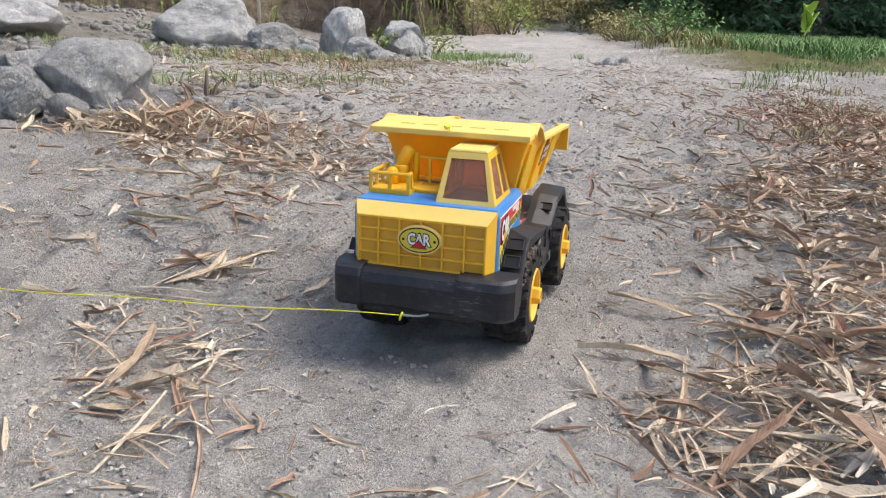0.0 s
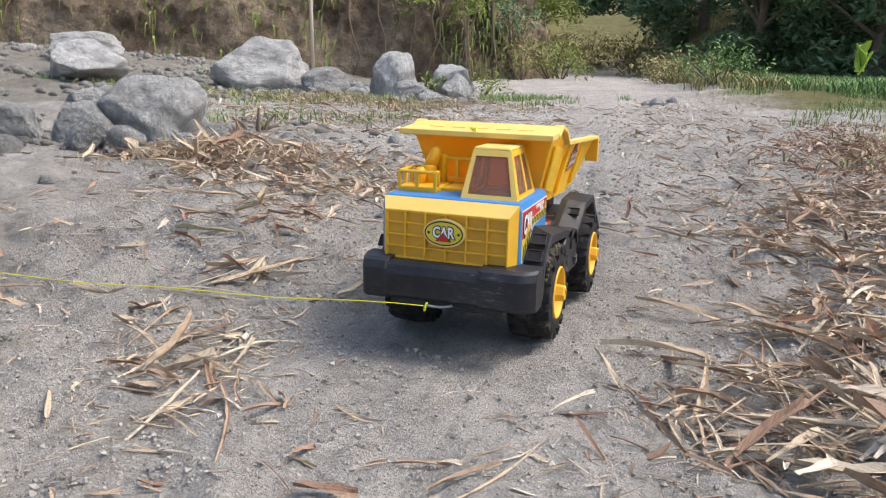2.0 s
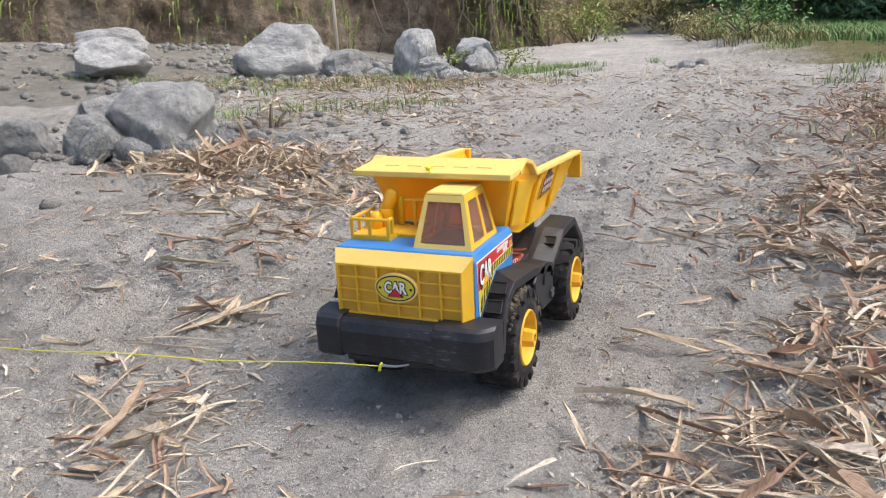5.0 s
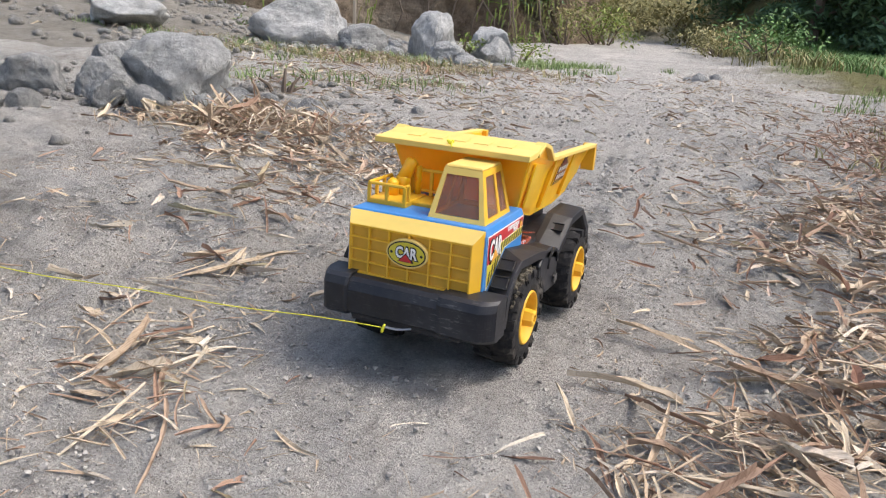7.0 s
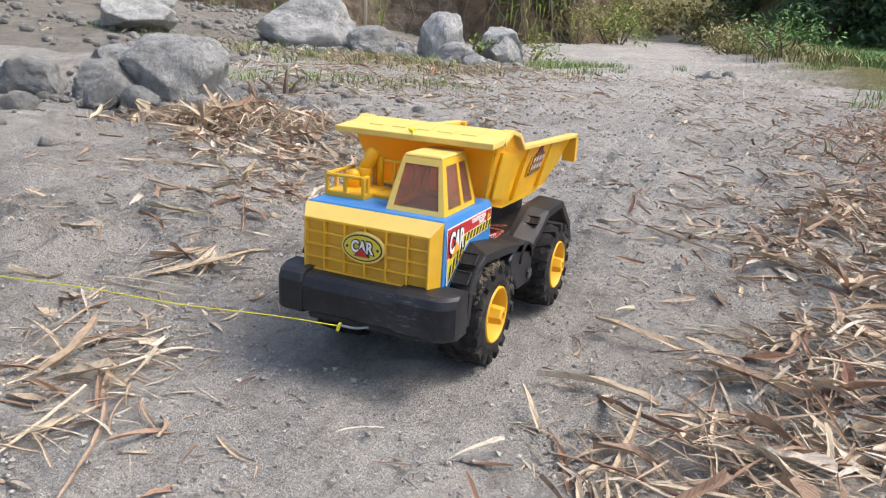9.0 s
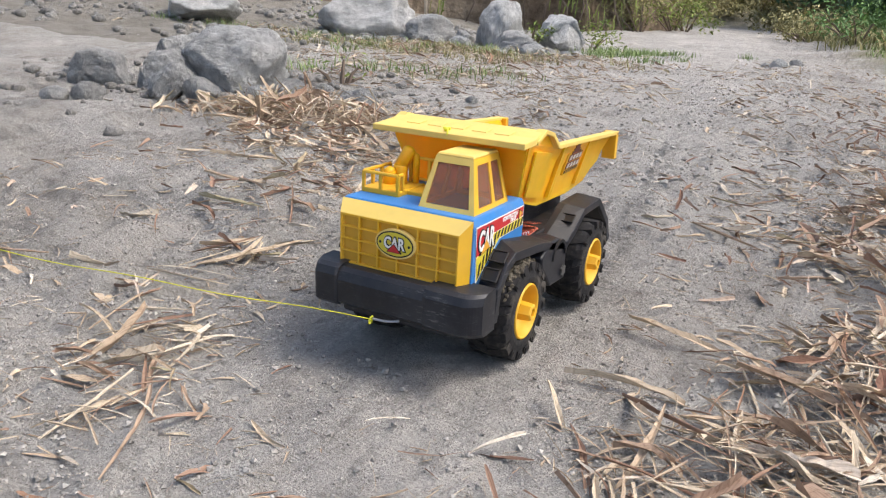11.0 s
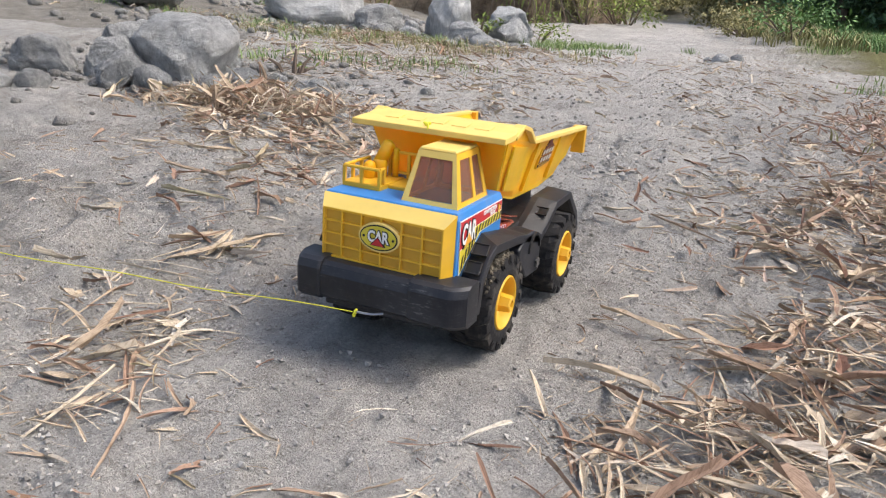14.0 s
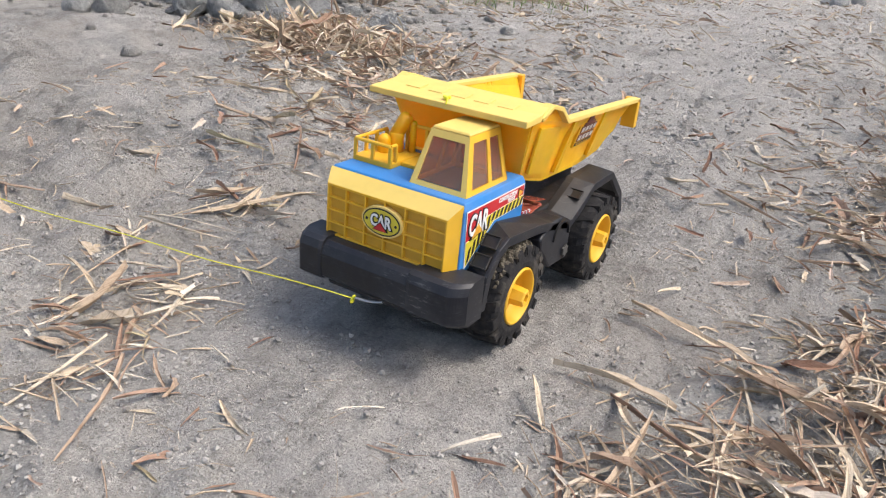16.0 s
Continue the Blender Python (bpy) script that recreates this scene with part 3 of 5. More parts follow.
def build_hood(truck):
    hood = loft([[(-0.089, -0.190, 0.105), (0.089, -0.190, 0.105), (0.089, -0.052, 0.135), (-0.089, -0.052, 0.135)],
                 [(-0.089, -0.190, 0.180), (0.089, -0.190, 0.180), (0.089, -0.052, 0.180), (-0.089, -0.052, 0.180)],
                 [(-0.086, -0.187, 0.1885), (0.086, -0.187, 0.1885), (0.086, -0.055, 0.1885), (-0.086, -0.055, 0.1885)]], True, 0.0015)
    h = part("hood", hood, BLUE, truck, "blue plastic hood with a printed side sticker")
    # side sticker with stripes
    for s in (-1, 1):
        x = s * 0.0893
        def sheet(poly, lift):
            xa, xb = x, x + s * lift
            return slab_x(poly, xa, xb)
        poly = [(-0.1865, 0.1800), (-0.056, 0.1800), (-0.056, 0.1545), (-0.124, 0.1530), (-0.181, 0.113)]
        st = part("sticker", sheet(poly, 0.0006), WHITE, h, "red, white and hazard-striped paper sticker")
        part("red_field", sheet([(-0.1848, 0.1786), (-0.0575, 0.1786), (-0.0575, 0.1672), (-0.146, 0.1640), (-0.160, 0.1500), (-0.1836, 0.1450)], 0.0009), RED, st)
        part("yellow_field", sheet([(-0.150, 0.1628), (-0.0575, 0.1662), (-0.0575, 0.1560), (-0.1250, 0.1545), (-0.1797, 0.1165), (-0.1832, 0.1440), (-0.160, 0.1490)], 0.0010), STICKER_YELLOW, st)
        for i in range(8):
            y = -0.132 + 0.0094 * i
            part("stripe", sheet([(y, 0.1550), (y + 0.0046, 0.1552), (y + 0.0092, 0.1640 + 0.0002 * i), (y + 0.0046, 0.1638 + 0.0002 * i)], 0.0013), INK, st)
        for i in range(5):
            y, z = -0.1790 + 0.0094 * i, 0.1185 + 0.0066 * i
            part("stripe", sheet([(y, z), (y + 0.0046, z + 0.0032), (y + 0.0080, z + 0.0190), (y + 0.0034, z + 0.0165)], 0.0013), INK, st)
        part("arrow_outline", sheet([(-0.0715, 0.1780), (-0.0580, 0.1716), (-0.0715, 0.1652)], 0.0012), INK, st)
        part("arrow", sheet([(-0.0705, 0.1764), (-0.0600, 0.1716), (-0.0705, 0.1668)], 0.0016), STICKER_ORANGE, st)
        turn = pose(0, 0, 0, 90, 0, 90 if s > 0 else -90)
        lettering("letters_outline", "CAR", 0.0330, INK, st, Matrix.Translation((x + s * 0.0014, -0.1625, 0.1610)) @ turn, 0.0022, 0.12 * s, 0.60)
        lettering("letters", "CAR", 0.0330, WHITE, st, Matrix.Translation((x + s * 0.0020, -0.1625, 0.1610)) @ turn, 0.0008, 0.12 * s, 0.60)
        part("triangle_outline", sheet([(-0.1770, 0.1455), (-0.1510, 0.1500), (-0.1630, 0.1640)], 0.0023), INK, st)
        part("triangle", sheet([(-0.1745, 0.1472), (-0.1530, 0.1509), (-0.1630, 0.1622)], 0.0027), STICKER_ORANGE, st)
        lettering("letters", "CONSTRUCTION", 0.0068, WHITE, st, Matrix.Translation((x + s * 0.0011, -0.0970, 0.1744)) @ turn, 0.0003, 0.1, 0.80, depth=0.0002)
        lettering("letters", "TRUCK", 0.0056, WHITE, st, Matrix.Translation((x + s * 0.0011, -0.0880, 0.1690)) @ turn, 0.0003, 0.1, 0.95, depth=0.0002)


def build_cab(truck):
    cab = new("cab")
    cab.parent = truck
    tagged(cab, "yellow plastic driver cab with tinted windows")
    zb, zt = 0.1885, 0.2465
    def corner(u, v, w):
        """u across, v back, w up, all 0 to 1."""
        xa, xb = 0.0075 + 0.0075 * w, 0.0795 - 0.0165 * w
        ya, yb = -0.1735 + 0.024 * w, -0.083 + 0.000 * w
        return Vector((xa + (xb - xa) * u, ya + (yb - ya) * v, zb + (zt - zb) * w))
    def panel(fn, u0, u1, w0, w1, depth, bm):
        """A block on a wall of the cab between parameters."""
        outer = [fn(u0, w0), fn(u1, w0), fn(u1, w1), fn(u0, w1)]
        n = (outer[1] - outer[0]).cross(outer[3] - outer[0]).normalized() * depth
        return loft([[tuple(p) for p in outer], [tuple(p + n) for p in outer]], True, 0.0, bm)
    centre = corner(0.5, 0.5, 0.5)
    walls = {
        "front": (lambda u, w: corner(u, 0, w), [(0.10, 0.90)]),
        "side": (lambda u, w: corner(1, u, w), [(0.13, 0.53), (0.62, 0.90)]),
        "side_far": (lambda u, w: corner(0, 1 - u, w), [(0.10, 0.40), (0.48, 0.87)]),
        "rear": (lambda u, w: corner(1 - u, 1, w), [(0.12, 0.88)]),
    }
    for fn, holes in walls.values():
        bm = bmesh.new()
        d = -0.0035
        panel(fn, 0, 1, 0.0, 0.09, d, bm)
        panel(fn, 0, 1, 0.87, 1.0, d, bm)
        edges = [0.0] + [e for h in holes for e in h] + [1.0]
        for a, b in zip(edges[::2], edges[1::2]):
            panel(fn, a, b, 0.09, 0.87, d, bm)
        part("window_frame", bm, PALE if fn is walls["front"][0] else YELLOW, cab)
        for a, b in holes:
            bm = bmesh.new()
            panel(lambda u, w: fn(u, w) + (centre - fn(u, w)) * 0.035, a - 0.01, b + 0.01, 0.08, 0.88, -0.0008, bm)
            part("window_pane", bm, TINT, cab, "tinted brown see-through plastic pane")
    top = [[tuple(corner(u, v, 1.0)) for u, v in ((0, 0), (1, 0), (1, 1), (0, 1))],
           [tuple(corner(u, v, 1.0) + Vector((0, 0, 0.003))) for u, v in ((0.03, 0.03), (0.97, 0.03), (0.97, 0.97), (0.03, 0.97))]]
    part("cab_roof", loft(top, True, 0.0012), PALE, cab, "pale yellow roof")


def build_deck(truck):
    """Railed tray with pipes, beside the cab."""
    deck = new("railed_deck")
    deck.parent = truck
    tagged(deck, "yellow plastic tray with railings, dome and exhaust")
    x0, x1, y0, y1 = -0.0845, -0.0315, -0.1555, -0.092
    part("tray", block(x0, x1, y0, y1, 0.1875, 0.1945, 0.0012), YELLOW, deck)
    part("tray_back", block(-0.040, 0.004, -0.135, -0.090, 0.1875, 0.1930, 0.0012), YELLOW, deck)
    def rail(a, b, posts, z=0.2135, first=0):
        a, b = Vector(a), Vector(b)
        bm = tube([a + Vector((0, 0, z)), b + Vector((0, 0, z))], 0.0022, 8)
        part("rail", bm, YELLOW, deck)
        for i in range(first, posts):
            p = a.lerp(b, i / (posts - 1))
            part("rail_post", block(p.x - 0.0022, p.x + 0.0022, p.y - 0.0018, p.y + 0.0018, 0.193, z, 0.0006, 1), YELLOW, deck)
    rail((x0 + 0.002, y0 + 0.002, 0), (x1 - 0.002, y0 + 0.002, 0), 3)
    rail((x0 + 0.002, y0 + 0.002, 0), (x0 + 0.002, y1 - 0.002, 0), 4, 0.2138, 1)
    rail((x1 - 0.002, y0 + 0.002, 0), (x1 - 0.002, y0 + 0.012, 0), 2, 0.2138, 1)
    rail((-0.052, -0.094, 0), (0.002, -0.094, 0), 3, 0.226)
    part("rail", tube([(-0.052, -0.094, 0.200), (0.002, -0.094, 0.200)], 0.0018, 8), YELLOW, deck)
    def bullet(a, b, r, name, cap):
        """A post from a to b with a rounded top of that height."""
        a, b = Vector(a), Vector(b)
        d = (b - a).normalized()
        side = d.cross(Vector((0, 1, 0.01))).normalized()
        up = side.cross(d)
        rows = [(a, r), (b - d * cap, r)]
        rows += [(b - d * cap * (1 - math.sin(q)), r * max(0.08, math.cos(q))) for q in (0.35, 0.7, 1.05, 1.35, 1.5)]
        part(name, loft([[tuple(p + side * w * math.cos(k) + up * w * math.sin(k)) for k in (2 * math.pi * j / 18 for j in range(18))] for p, w in rows]), AMBER, deck, "", True)
    bullet((-0.067, -0.120, 0.190), (-0.067, -0.120, 0.216), 0.0080, "dome", 0.008)
    bullet((-0.059, -0.107, 0.190), (-0.059, -0.107, 0.219), 0.0092, "exhaust_base", 0.003)
    bullet((-0.060, -0.108, 0.212), (-0.050, -0.097, 0.240), 0.0085, "exhaust", 0.006)
    bullet((-0.043, -0.096, 0.190), (-0.043, -0.096, 0.232), 0.0042, "pipe", 0.003)


def build_bed(truck):
    bed = new("dump_bed")
    bed.parent = truck
    tagged(bed, "yellow plastic dump bed with a canopy lip")
    hx = 0.096
    # side walls: profile in (y, z) seen from the side, leaning outwards
    top = [(-0.070, 0.258), (-0.038, 0.268), (-0.012, 0.262), (0.010, 0.244), (0.265, 0.2315)]
    bot = [(-0.042, 0.180), (0.020, 0.164), (0.135, 0.160), (0.205, 0.166), (0.252, 0.186)]
    for s in (-1, 1):
        poly = top + bot[::-1]
        xs = [hx + 0.001] * 5 + [hx - 0.020] * 5
        rings = [[(s * (x - o), y, z) for x, (y, z) in zip(xs, poly)] for o in (0.0, 0.003)]
        side = part("side_wall", loft(rings), AMBER, bed, "yellow side wall with raised ribs")
        # brighter front panel and ribs, proud of the wall
        def on(y, z, lift):
            k = min(1.0, max(0.0, (z - 0.165) / 0.085))
            return (s * (hx - 0.020 + 0.021 * k + lift), y, z)
        def plate(poly, lift, name, mat, label=""):
            return part(name, loft([[on(y, z, -0.001) for y, z in poly], [on(y, z, lift) for y, z in poly]]), mat, side, label)
        plate([(-0.050, 0.246), (0.012, 0.236), (0.022, 0.172), (-0.036, 0.184)], 0.0022, "front_panel", AMBER)
        for y, w in ((0.052, 0.004), (0.060, 0.003), (0.160, 0.004), (0.168, 0.003)):
            plate([(y - w, 0.2385), (y + w, 0.2382), (y + w - 0.004, 0.168), (y - w - 0.004, 0.168)], 0.005, "rib", AMBER)
        plate([(0.176, 0.2360), (0.252, 0.2320), (0.240, 0.190), (0.205, 0.174), (0.176, 0.172)], 0.0022, "rear_panel", AMBER)
        st = plate([(0.083, 0.2230), (0.100, 0.2260), (0.124, 0.2260), (0.140, 0.2230), (0.138, 0.1945), (0.084, 0.1930)], 0.0026, "sticker", YELLOW, "maroon and white dump sticker, partly worn")

        def print_on(poly, lift, mat):
            part("print", loft([[on(y, z, 0.002) for y, z in poly], [on(y, z, lift) for y, z in poly]]), mat, st)

        gear = []
        for i in range(13):
            q = math.pi * i / 12
            r = 0.0125 if i % 2 else 0.0085
            gear.append((0.1125 - r * math.cos(q), 0.2252 + 0.95 * r * math.sin(q)))
        print_on(gear, 0.0034, MAROON)
        print_on([(0.096, 0.2255), (0.129, 0.2255), (0.131, 0.2225), (0.094, 0.2225)], 0.0036, MAROON)
        for i in range(4):
            for z0, z1, y0 in ((0.2120, 0.2215, 0.0885), (0.2010, 0.2105, 0.0865)):
                y = y0 + 0.0125 * i
                print_on([(y, z0), (y + 0.0118, z0 + 0.0003), (y + 0.0128, z1), (y + 0.0010, z1)], 0.0036, MAROON)
                print_on([(y + 0.0020, z0 + 0.0016), (y + 0.0042, z0 + 0.0016), (y + 0.0052, z1 - 0.0014), (y + 0.0030, z1 - 0.0014)], 0.0042, WHITE)
                print_on([(y + 0.0066, z0 + 0.0016), (y + 0.0090, z0 + 0.0016), (y + 0.0100, z1 - 0.0014), (y + 0.0076, z1 - 0.0014)], 0.0042, WHITE)
        print_on([(0.086, 0.1988), (0.137, 0.2000), (0.137, 0.1962), (0.086, 0.1950)], 0.0036, INK)
        for i in range(6):
            y = 0.0885 + 0.0082 * i
            print_on([(y, 0.1966), (y + 0.0034, 0.1967), (y + 0.0042, 0.1982), (y + 0.0008, 0.1981)], 0.0042, STICKER_ORANGE)
        # flange along the top edge
        fl = [(-0.066, 0.2615), (-0.038, 0.2725), (-0.010, 0.2655), (0.012, 0.2475), (0.140, 0.2415), (0.272, 0.2350)]
        bm = ribbon_x(fl, min(s * (hx - 0.004), s * (hx + 0.009)), max(s * (hx - 0.004), s * (hx + 0.009)), 0.0055, 0.0008)
        part("flange", bm, PALE, side, "pale yellow top flange")
        part("end_flange", slab_x([(0.262, 0.234), (0.272, 0.235), (0.274, 0.192), (0.262, 0.192)], min(s * (hx - 0.012), s * (hx + 0.009)), max(s * (hx - 0.012), s * (hx + 0.009)), 0.0008), YELLOW, side)
    # front wall, leaning
    fw = loft([[(-hx + 0.001, -0.073, 0.258), (hx - 0.001, -0.073, 0.258), (hx - 0.001, -0.069, 0.258), (-hx + 0.001, -0.069, 0.258)],
               [(-hx + 0.020, -0.044, 0.180), (hx - 0.020, -0.044, 0.180), (hx - 0.020, -0.040, 0.180), (-hx + 0.020, -0.040, 0.180)]])
    part("front_wall", fw, AMBER, bed)
    floor_line = bot
    part("bed_floor", ribbon_x(floor_line, -hx + 0.020, hx - 0.020, 0.003), AMBER, bed)
    # canopy over the cab, with a thick front edge and raised slots
    can = loft([[(-0.1045, -0.1045, 0.2560), (0.1045, -0.1045, 0.2560), (0.1045, -0.1045, 0.2635), (-0.1045, -0.1045, 0.2635)],
                [(-0.1045, -0.070, 0.2570), (0.1045, -0.070, 0.2570), (0.1045, -0.070, 0.2655), (-0.1045, -0.070, 0.2655)],
                [(-0.1000, -0.036, 0.2660), (0.1000, -0.036, 0.2660), (0.1000, -0.036, 0.2710), (-0.1000, -0.036, 0.2710)]], True, 0.0012)
    c = part("canopy", can, PALE, bed, "pale yellow canopy plate with shallow slots")
    for i in range(5):
        x = -0.062 + 0.031 * i
        part("slot", loft([[(x - 0.010, -0.076, 0.2653), (x + 0.010, -0.076, 0.2653), (x + 0.010, -0.058, 0.2676), (x - 0.010, -0.058, 0.2676)],
                           [(x - 0.0095, -0.0755, 0.2663), (x + 0.0095, -0.0755, 0.2663), (x + 0.0095, -0.0585, 0.2688), (x - 0.0095, -0.0585, 0.2688)]]), PALE, c)
    knot = bmesh.new()
    for dx, dy, dz, r in ((0, 0, 0, 0.003), (0.003, 0.002, 0.001, 0.0022), (-0.003, 0.001, 0.001, 0.002)):
        bmesh.ops.create_icosphere(knot, subdivisions=2, radius=r, matrix=Matrix.Translation((-0.004 + dx, -0.094 + dy, 0.2665 + dz)))
    tube([(-0.004, -0.094, 0.266), (0.001, -0.099, 0.268), (0.003, -0.105, 0.262)], 0.0009, 6, knot)
    part("cord_knot", knot, CORD, c, "yellow cord knot tied through the canopy", True)


def build_chassis(truck):
    part("chassis_beam", block(-0.060, 0.060, -0.17, 0.215, 0.050, 0.112, 0.004), BLACK, truck, "black chassis")
    part("bed_support", block(-0.050, 0.050, -0.045, 0.19, 0.112, 0.158, 0.004), BLACK, truck)
    part("deck_plate", block(-0.084, 0.084, -0.06, 0.19, 0.104, 0.126, 0.003), GRIMY, truck, "mud-browned black deck plate")
    part("label_plate", loft([[(0.030, -0.046, 0.1265), (0.082, -0.046, 0.1275), (0.080, 0.028, 0.1275), (0.030, 0.020, 0.1275)], [(0.030, -0.046, 0.1330), (0.080, -0.044, 0.1345), (0.078, 0.026, 0.1305), (0.030, 0.020, 0.1340)]]), FOIL, truck, "torn red-brown foil label behind the cab")
    for (y0, y1, z, tilt, mat) in ((-0.044, -0.018, 0.1350, -14, FOIL), (-0.030, 0.004, 0.1365, 8, FOIL), (-0.046, -0.030, 0.1385, 22, WHITE), (-0.006, 0.022, 0.1330, -10, FOIL)):
        bm = block(0.052, 0.086, y0, y1, 0.0, 0.0009, 0.0003, 1)
        bmesh.ops.transform(bm, matrix=pose(0, 0, z, 0, tilt * 0.5, 0) @ pose(0, (y0 + y1) / 2, 0, tilt) @ pose(0, -(y0 + y1) / 2, 0), verts=bm.verts)
        part("label_scrap", bm, mat, truck, "torn shiny label scrap")
    for i in range(7):
        bm = block(0.0835, 0.0865, -0.044 + 0.004 * i, -0.0425 + 0.004 * i, 0.134, 0.1395 - 0.0004 * i, 0.0003, 1)
        part("label_stripe", bm, WHITE if i % 2 else RED, truck)
    outer = [(-0.184, 0.072), (-0.177, 0.110), (-0.155, 0.1345), (-0.133, 0.1435), (-0.050, 0.1345), (-0.022, 0.1285), (0.042, 0.1135), (0.068, 0.125), (0.106, 0.1465), (0.176, 0.1475), (0.228, 0.106), (0.246, 0.070)]
    inner = [(-0.174, 0.076), (-0.168, 0.113), (-0.137, 0.1395), (-0.117, 0.1500), (-0.040, 0.1365), (-0.012, 0.1285), (0.034, 0.1215), (0.060, 0.1325), (0.098, 0.1505), (0.170, 0.1515), (0.220, 0.110), (0.238, 0.074)]
    line = outer
    for s in (-1, 1):
        xo = 0.1155 if s > 0 else 0.0960
        rings = [[(s * xi, y, z) for y, z in ln] + [(s * xi, y, z - 0.005) for y, z in ln[::-1]] for xi, ln in ((0.080, inner), (0.090, inner), (xo, outer))]
        f = part("fender", loft(rings, True, 0.0008), GRIMY, truck, "mud-smeared black wheel arch plate")
        a, b = sorted((s * (xo - 0.0035), s * (xo + 0.0015)))
        part("fender_lip", ribbon_x(line, a, b, 0.011, 0.0010), BLACK, f)
        for (y, z, tilt) in ((-0.1500, 0.1395, 42), (-0.1690, 0.1230, 50), (0.0760, 0.1355, 28)):
            turn = pose(s * (0.045 + xo * 0.5), y, z, tilt, 0, 0)
            bm = block(-0.0085, 0.0085, -0.0070, 0.0070, 0.0000, 0.0016, 0.0005, 1)
            bmesh.ops.transform(bm, matrix=turn, verts=bm.verts)
            slot = part("fender_slot", bm, INK, f)
            for x0, x1, y0, y1 in ((-0.0100, 0.0100, 0.0066, 0.0082), (-0.0100, 0.0100, -0.0082, -0.0066), (-0.0100, -0.0084, -0.0082, 0.0082), (0.0084, 0.0100, -0.0082, 0.0082)):
                bm = block(x0, x1, y0, y1, 0.0002, 0.0030, 0.0004, 1)
                bmesh.ops.transform(bm, matrix=turn, verts=bm.verts)
                part("slot_rim", bm, GRIMY, slot)
        a, b = sorted((s * 0.086, s * (xo + 0.0015)))
        tank = [(-0.048, 0.112), (-0.046, 0.100), (-0.010, 0.064), (0.044, 0.061), (0.044, 0.095), (0.034, 0.112), (0.012, 0.126), (-0.016, 0.127), (-0.034, 0.121)]
        t = part("side_tank", slab_x(tank, a, b, 0.003), BLACK, truck, "black plastic side tank with a pale worn decal")
        a, b = sorted((s * 0.086, s * (xo + 0.004)))
        rib = [(0.012 + 0.024 * math.cos(q), 0.100 + 0.024 * math.sin(q)) for q in (math.pi * i / 10 for i in range(11))]
        part("tank_rib", ribbon_x(rib[::-1], a, b, 0.004), GRIMY, t)
        a, b = sorted((s * (xo + 0.002), s * (xo + 0.0046)))
        star = [(0.030 + (0.009 if i % 2 else 0.006) * math.cos(q), 0.076 + (0.009 if i % 2 else 0.006) * math.sin(q)) for i, q in enumerate(2 * math.pi * i / 12 for i in range(12))]
        part("decal", slab_x(star, a, b), DECAL, t, "pale worn decal")
    for y in (-0.097, 0.140):
        bm = bmesh.new()
        bmesh.ops.create_cone(bm, cap_ends=True, segments=14, radius1=0.007, radius2=0.007, depth=0.2, matrix=pose(0, y, 0.0595, 0, 90, 0))
        part("axle", bm, STEEL, truck)


DECAL = make_plastic("worn_pale_decal", (0.07, 0.066, 0.062), 0.6, 0.6, (0.03, 0.03, 0.03))
truck = thing("toy_dump_truck", "yellow, blue and black plastic toy dump truck, muddy wheels", "toy truck")
build_chassis(truck)
build_wheel(truck, 0.1205, -0.097, 1, True, 0.1)
build_wheel(truck, 0.1010, -0.097, -1, True, 0.3)
build_wheel(truck, 0.1255, 0.140, 1, False, 0.2)
build_wheel(truck, 0.1040, 0.140, -1, False, 0.0)
build_bumper(truck)
build_hood(truck)
build_grille(truck)
build_cab(truck)
build_deck(truck)
build_bed(truck)

# tow cord from the hook to the side
pts = []
for i in range(41):
    t = i / 40
    pts.append((-0.013 - 1.5 * t, -0.240 - 0.27 * t, 0.066 + 0.075 * t - 0.03 * math.sin(math.pi * t) + 0.0015 * math.sin(37 * t)))
cord = new("tow_cord", mesh_of("tow_cord", tube(pts, 0.00062, 6), CORD, True))
tagged(cord, "thin yellow-green nylon tow cord pulled taut", "cord")


# ---- boulders and stones ----
def rock_mesh(name, seed, subdiv, flat=0.75, facets=9, rough=0.10):
    """A boulder: a ball cut by planes, then roughened."""
    rnd = random.Random(seed)
    bm = bmesh.new()
    bmesh.ops.create_icosphere(bm, subdivisions=subdiv, radius=1)
    cuts = []
    for _ in range(facets):
        n = Vector((rnd.gauss(0, 1), rnd.gauss(0, 1), rnd.gauss(0, 0.8))).normalized()
        cuts.append((n, rnd.uniform(0.52, 0.9)))
    for v in bm.verts:
        p = v.co.copy()
        for n, d in cuts:
            over = p.dot(n) - d
            if over > 0:
                p -= n * over * 0.96
        q = p * 1.7 + Vector((seed * 3.1, 0, 0))
        p += p.normalized() * rough * (noise.noise(q) + 0.5 * noise.noise(q * 2.3) + 0.25 * noise.noise(q * 5.1))
        v.co = Vector((p.x, p.y, p.z * flat))
    return mesh_of(name, bm, ROCK, True)


ROCKS = [rock_mesh("boulder", s, 5, 0.74 + 0.05 * (s % 3), 15, 0.11) for s in range(5)]
STONES = [rock_mesh("stone", 20 + s, 3, 0.7, 7, 0.10) for s in range(5)]


def put_rock(mesh, x, y, w, h, turn, label, name="boulder", deep=1.0, sink=0.25):
    ob = new(name, mesh)
    zs = [v.co.z for v in mesh.vertices]
    ob.scale = (w / 1.7, deep * w / 1.7, h / (max(zs) - min(zs)) / (1 - sink * 0.5))
    ob.rotation_euler = (0, 0, radians(turn))
    ob.location = (x, y, height(x, y) - min(zs) * ob.scale[2] - sink * h)
    return tagged(ob, label, "rock", "riverside boulders")


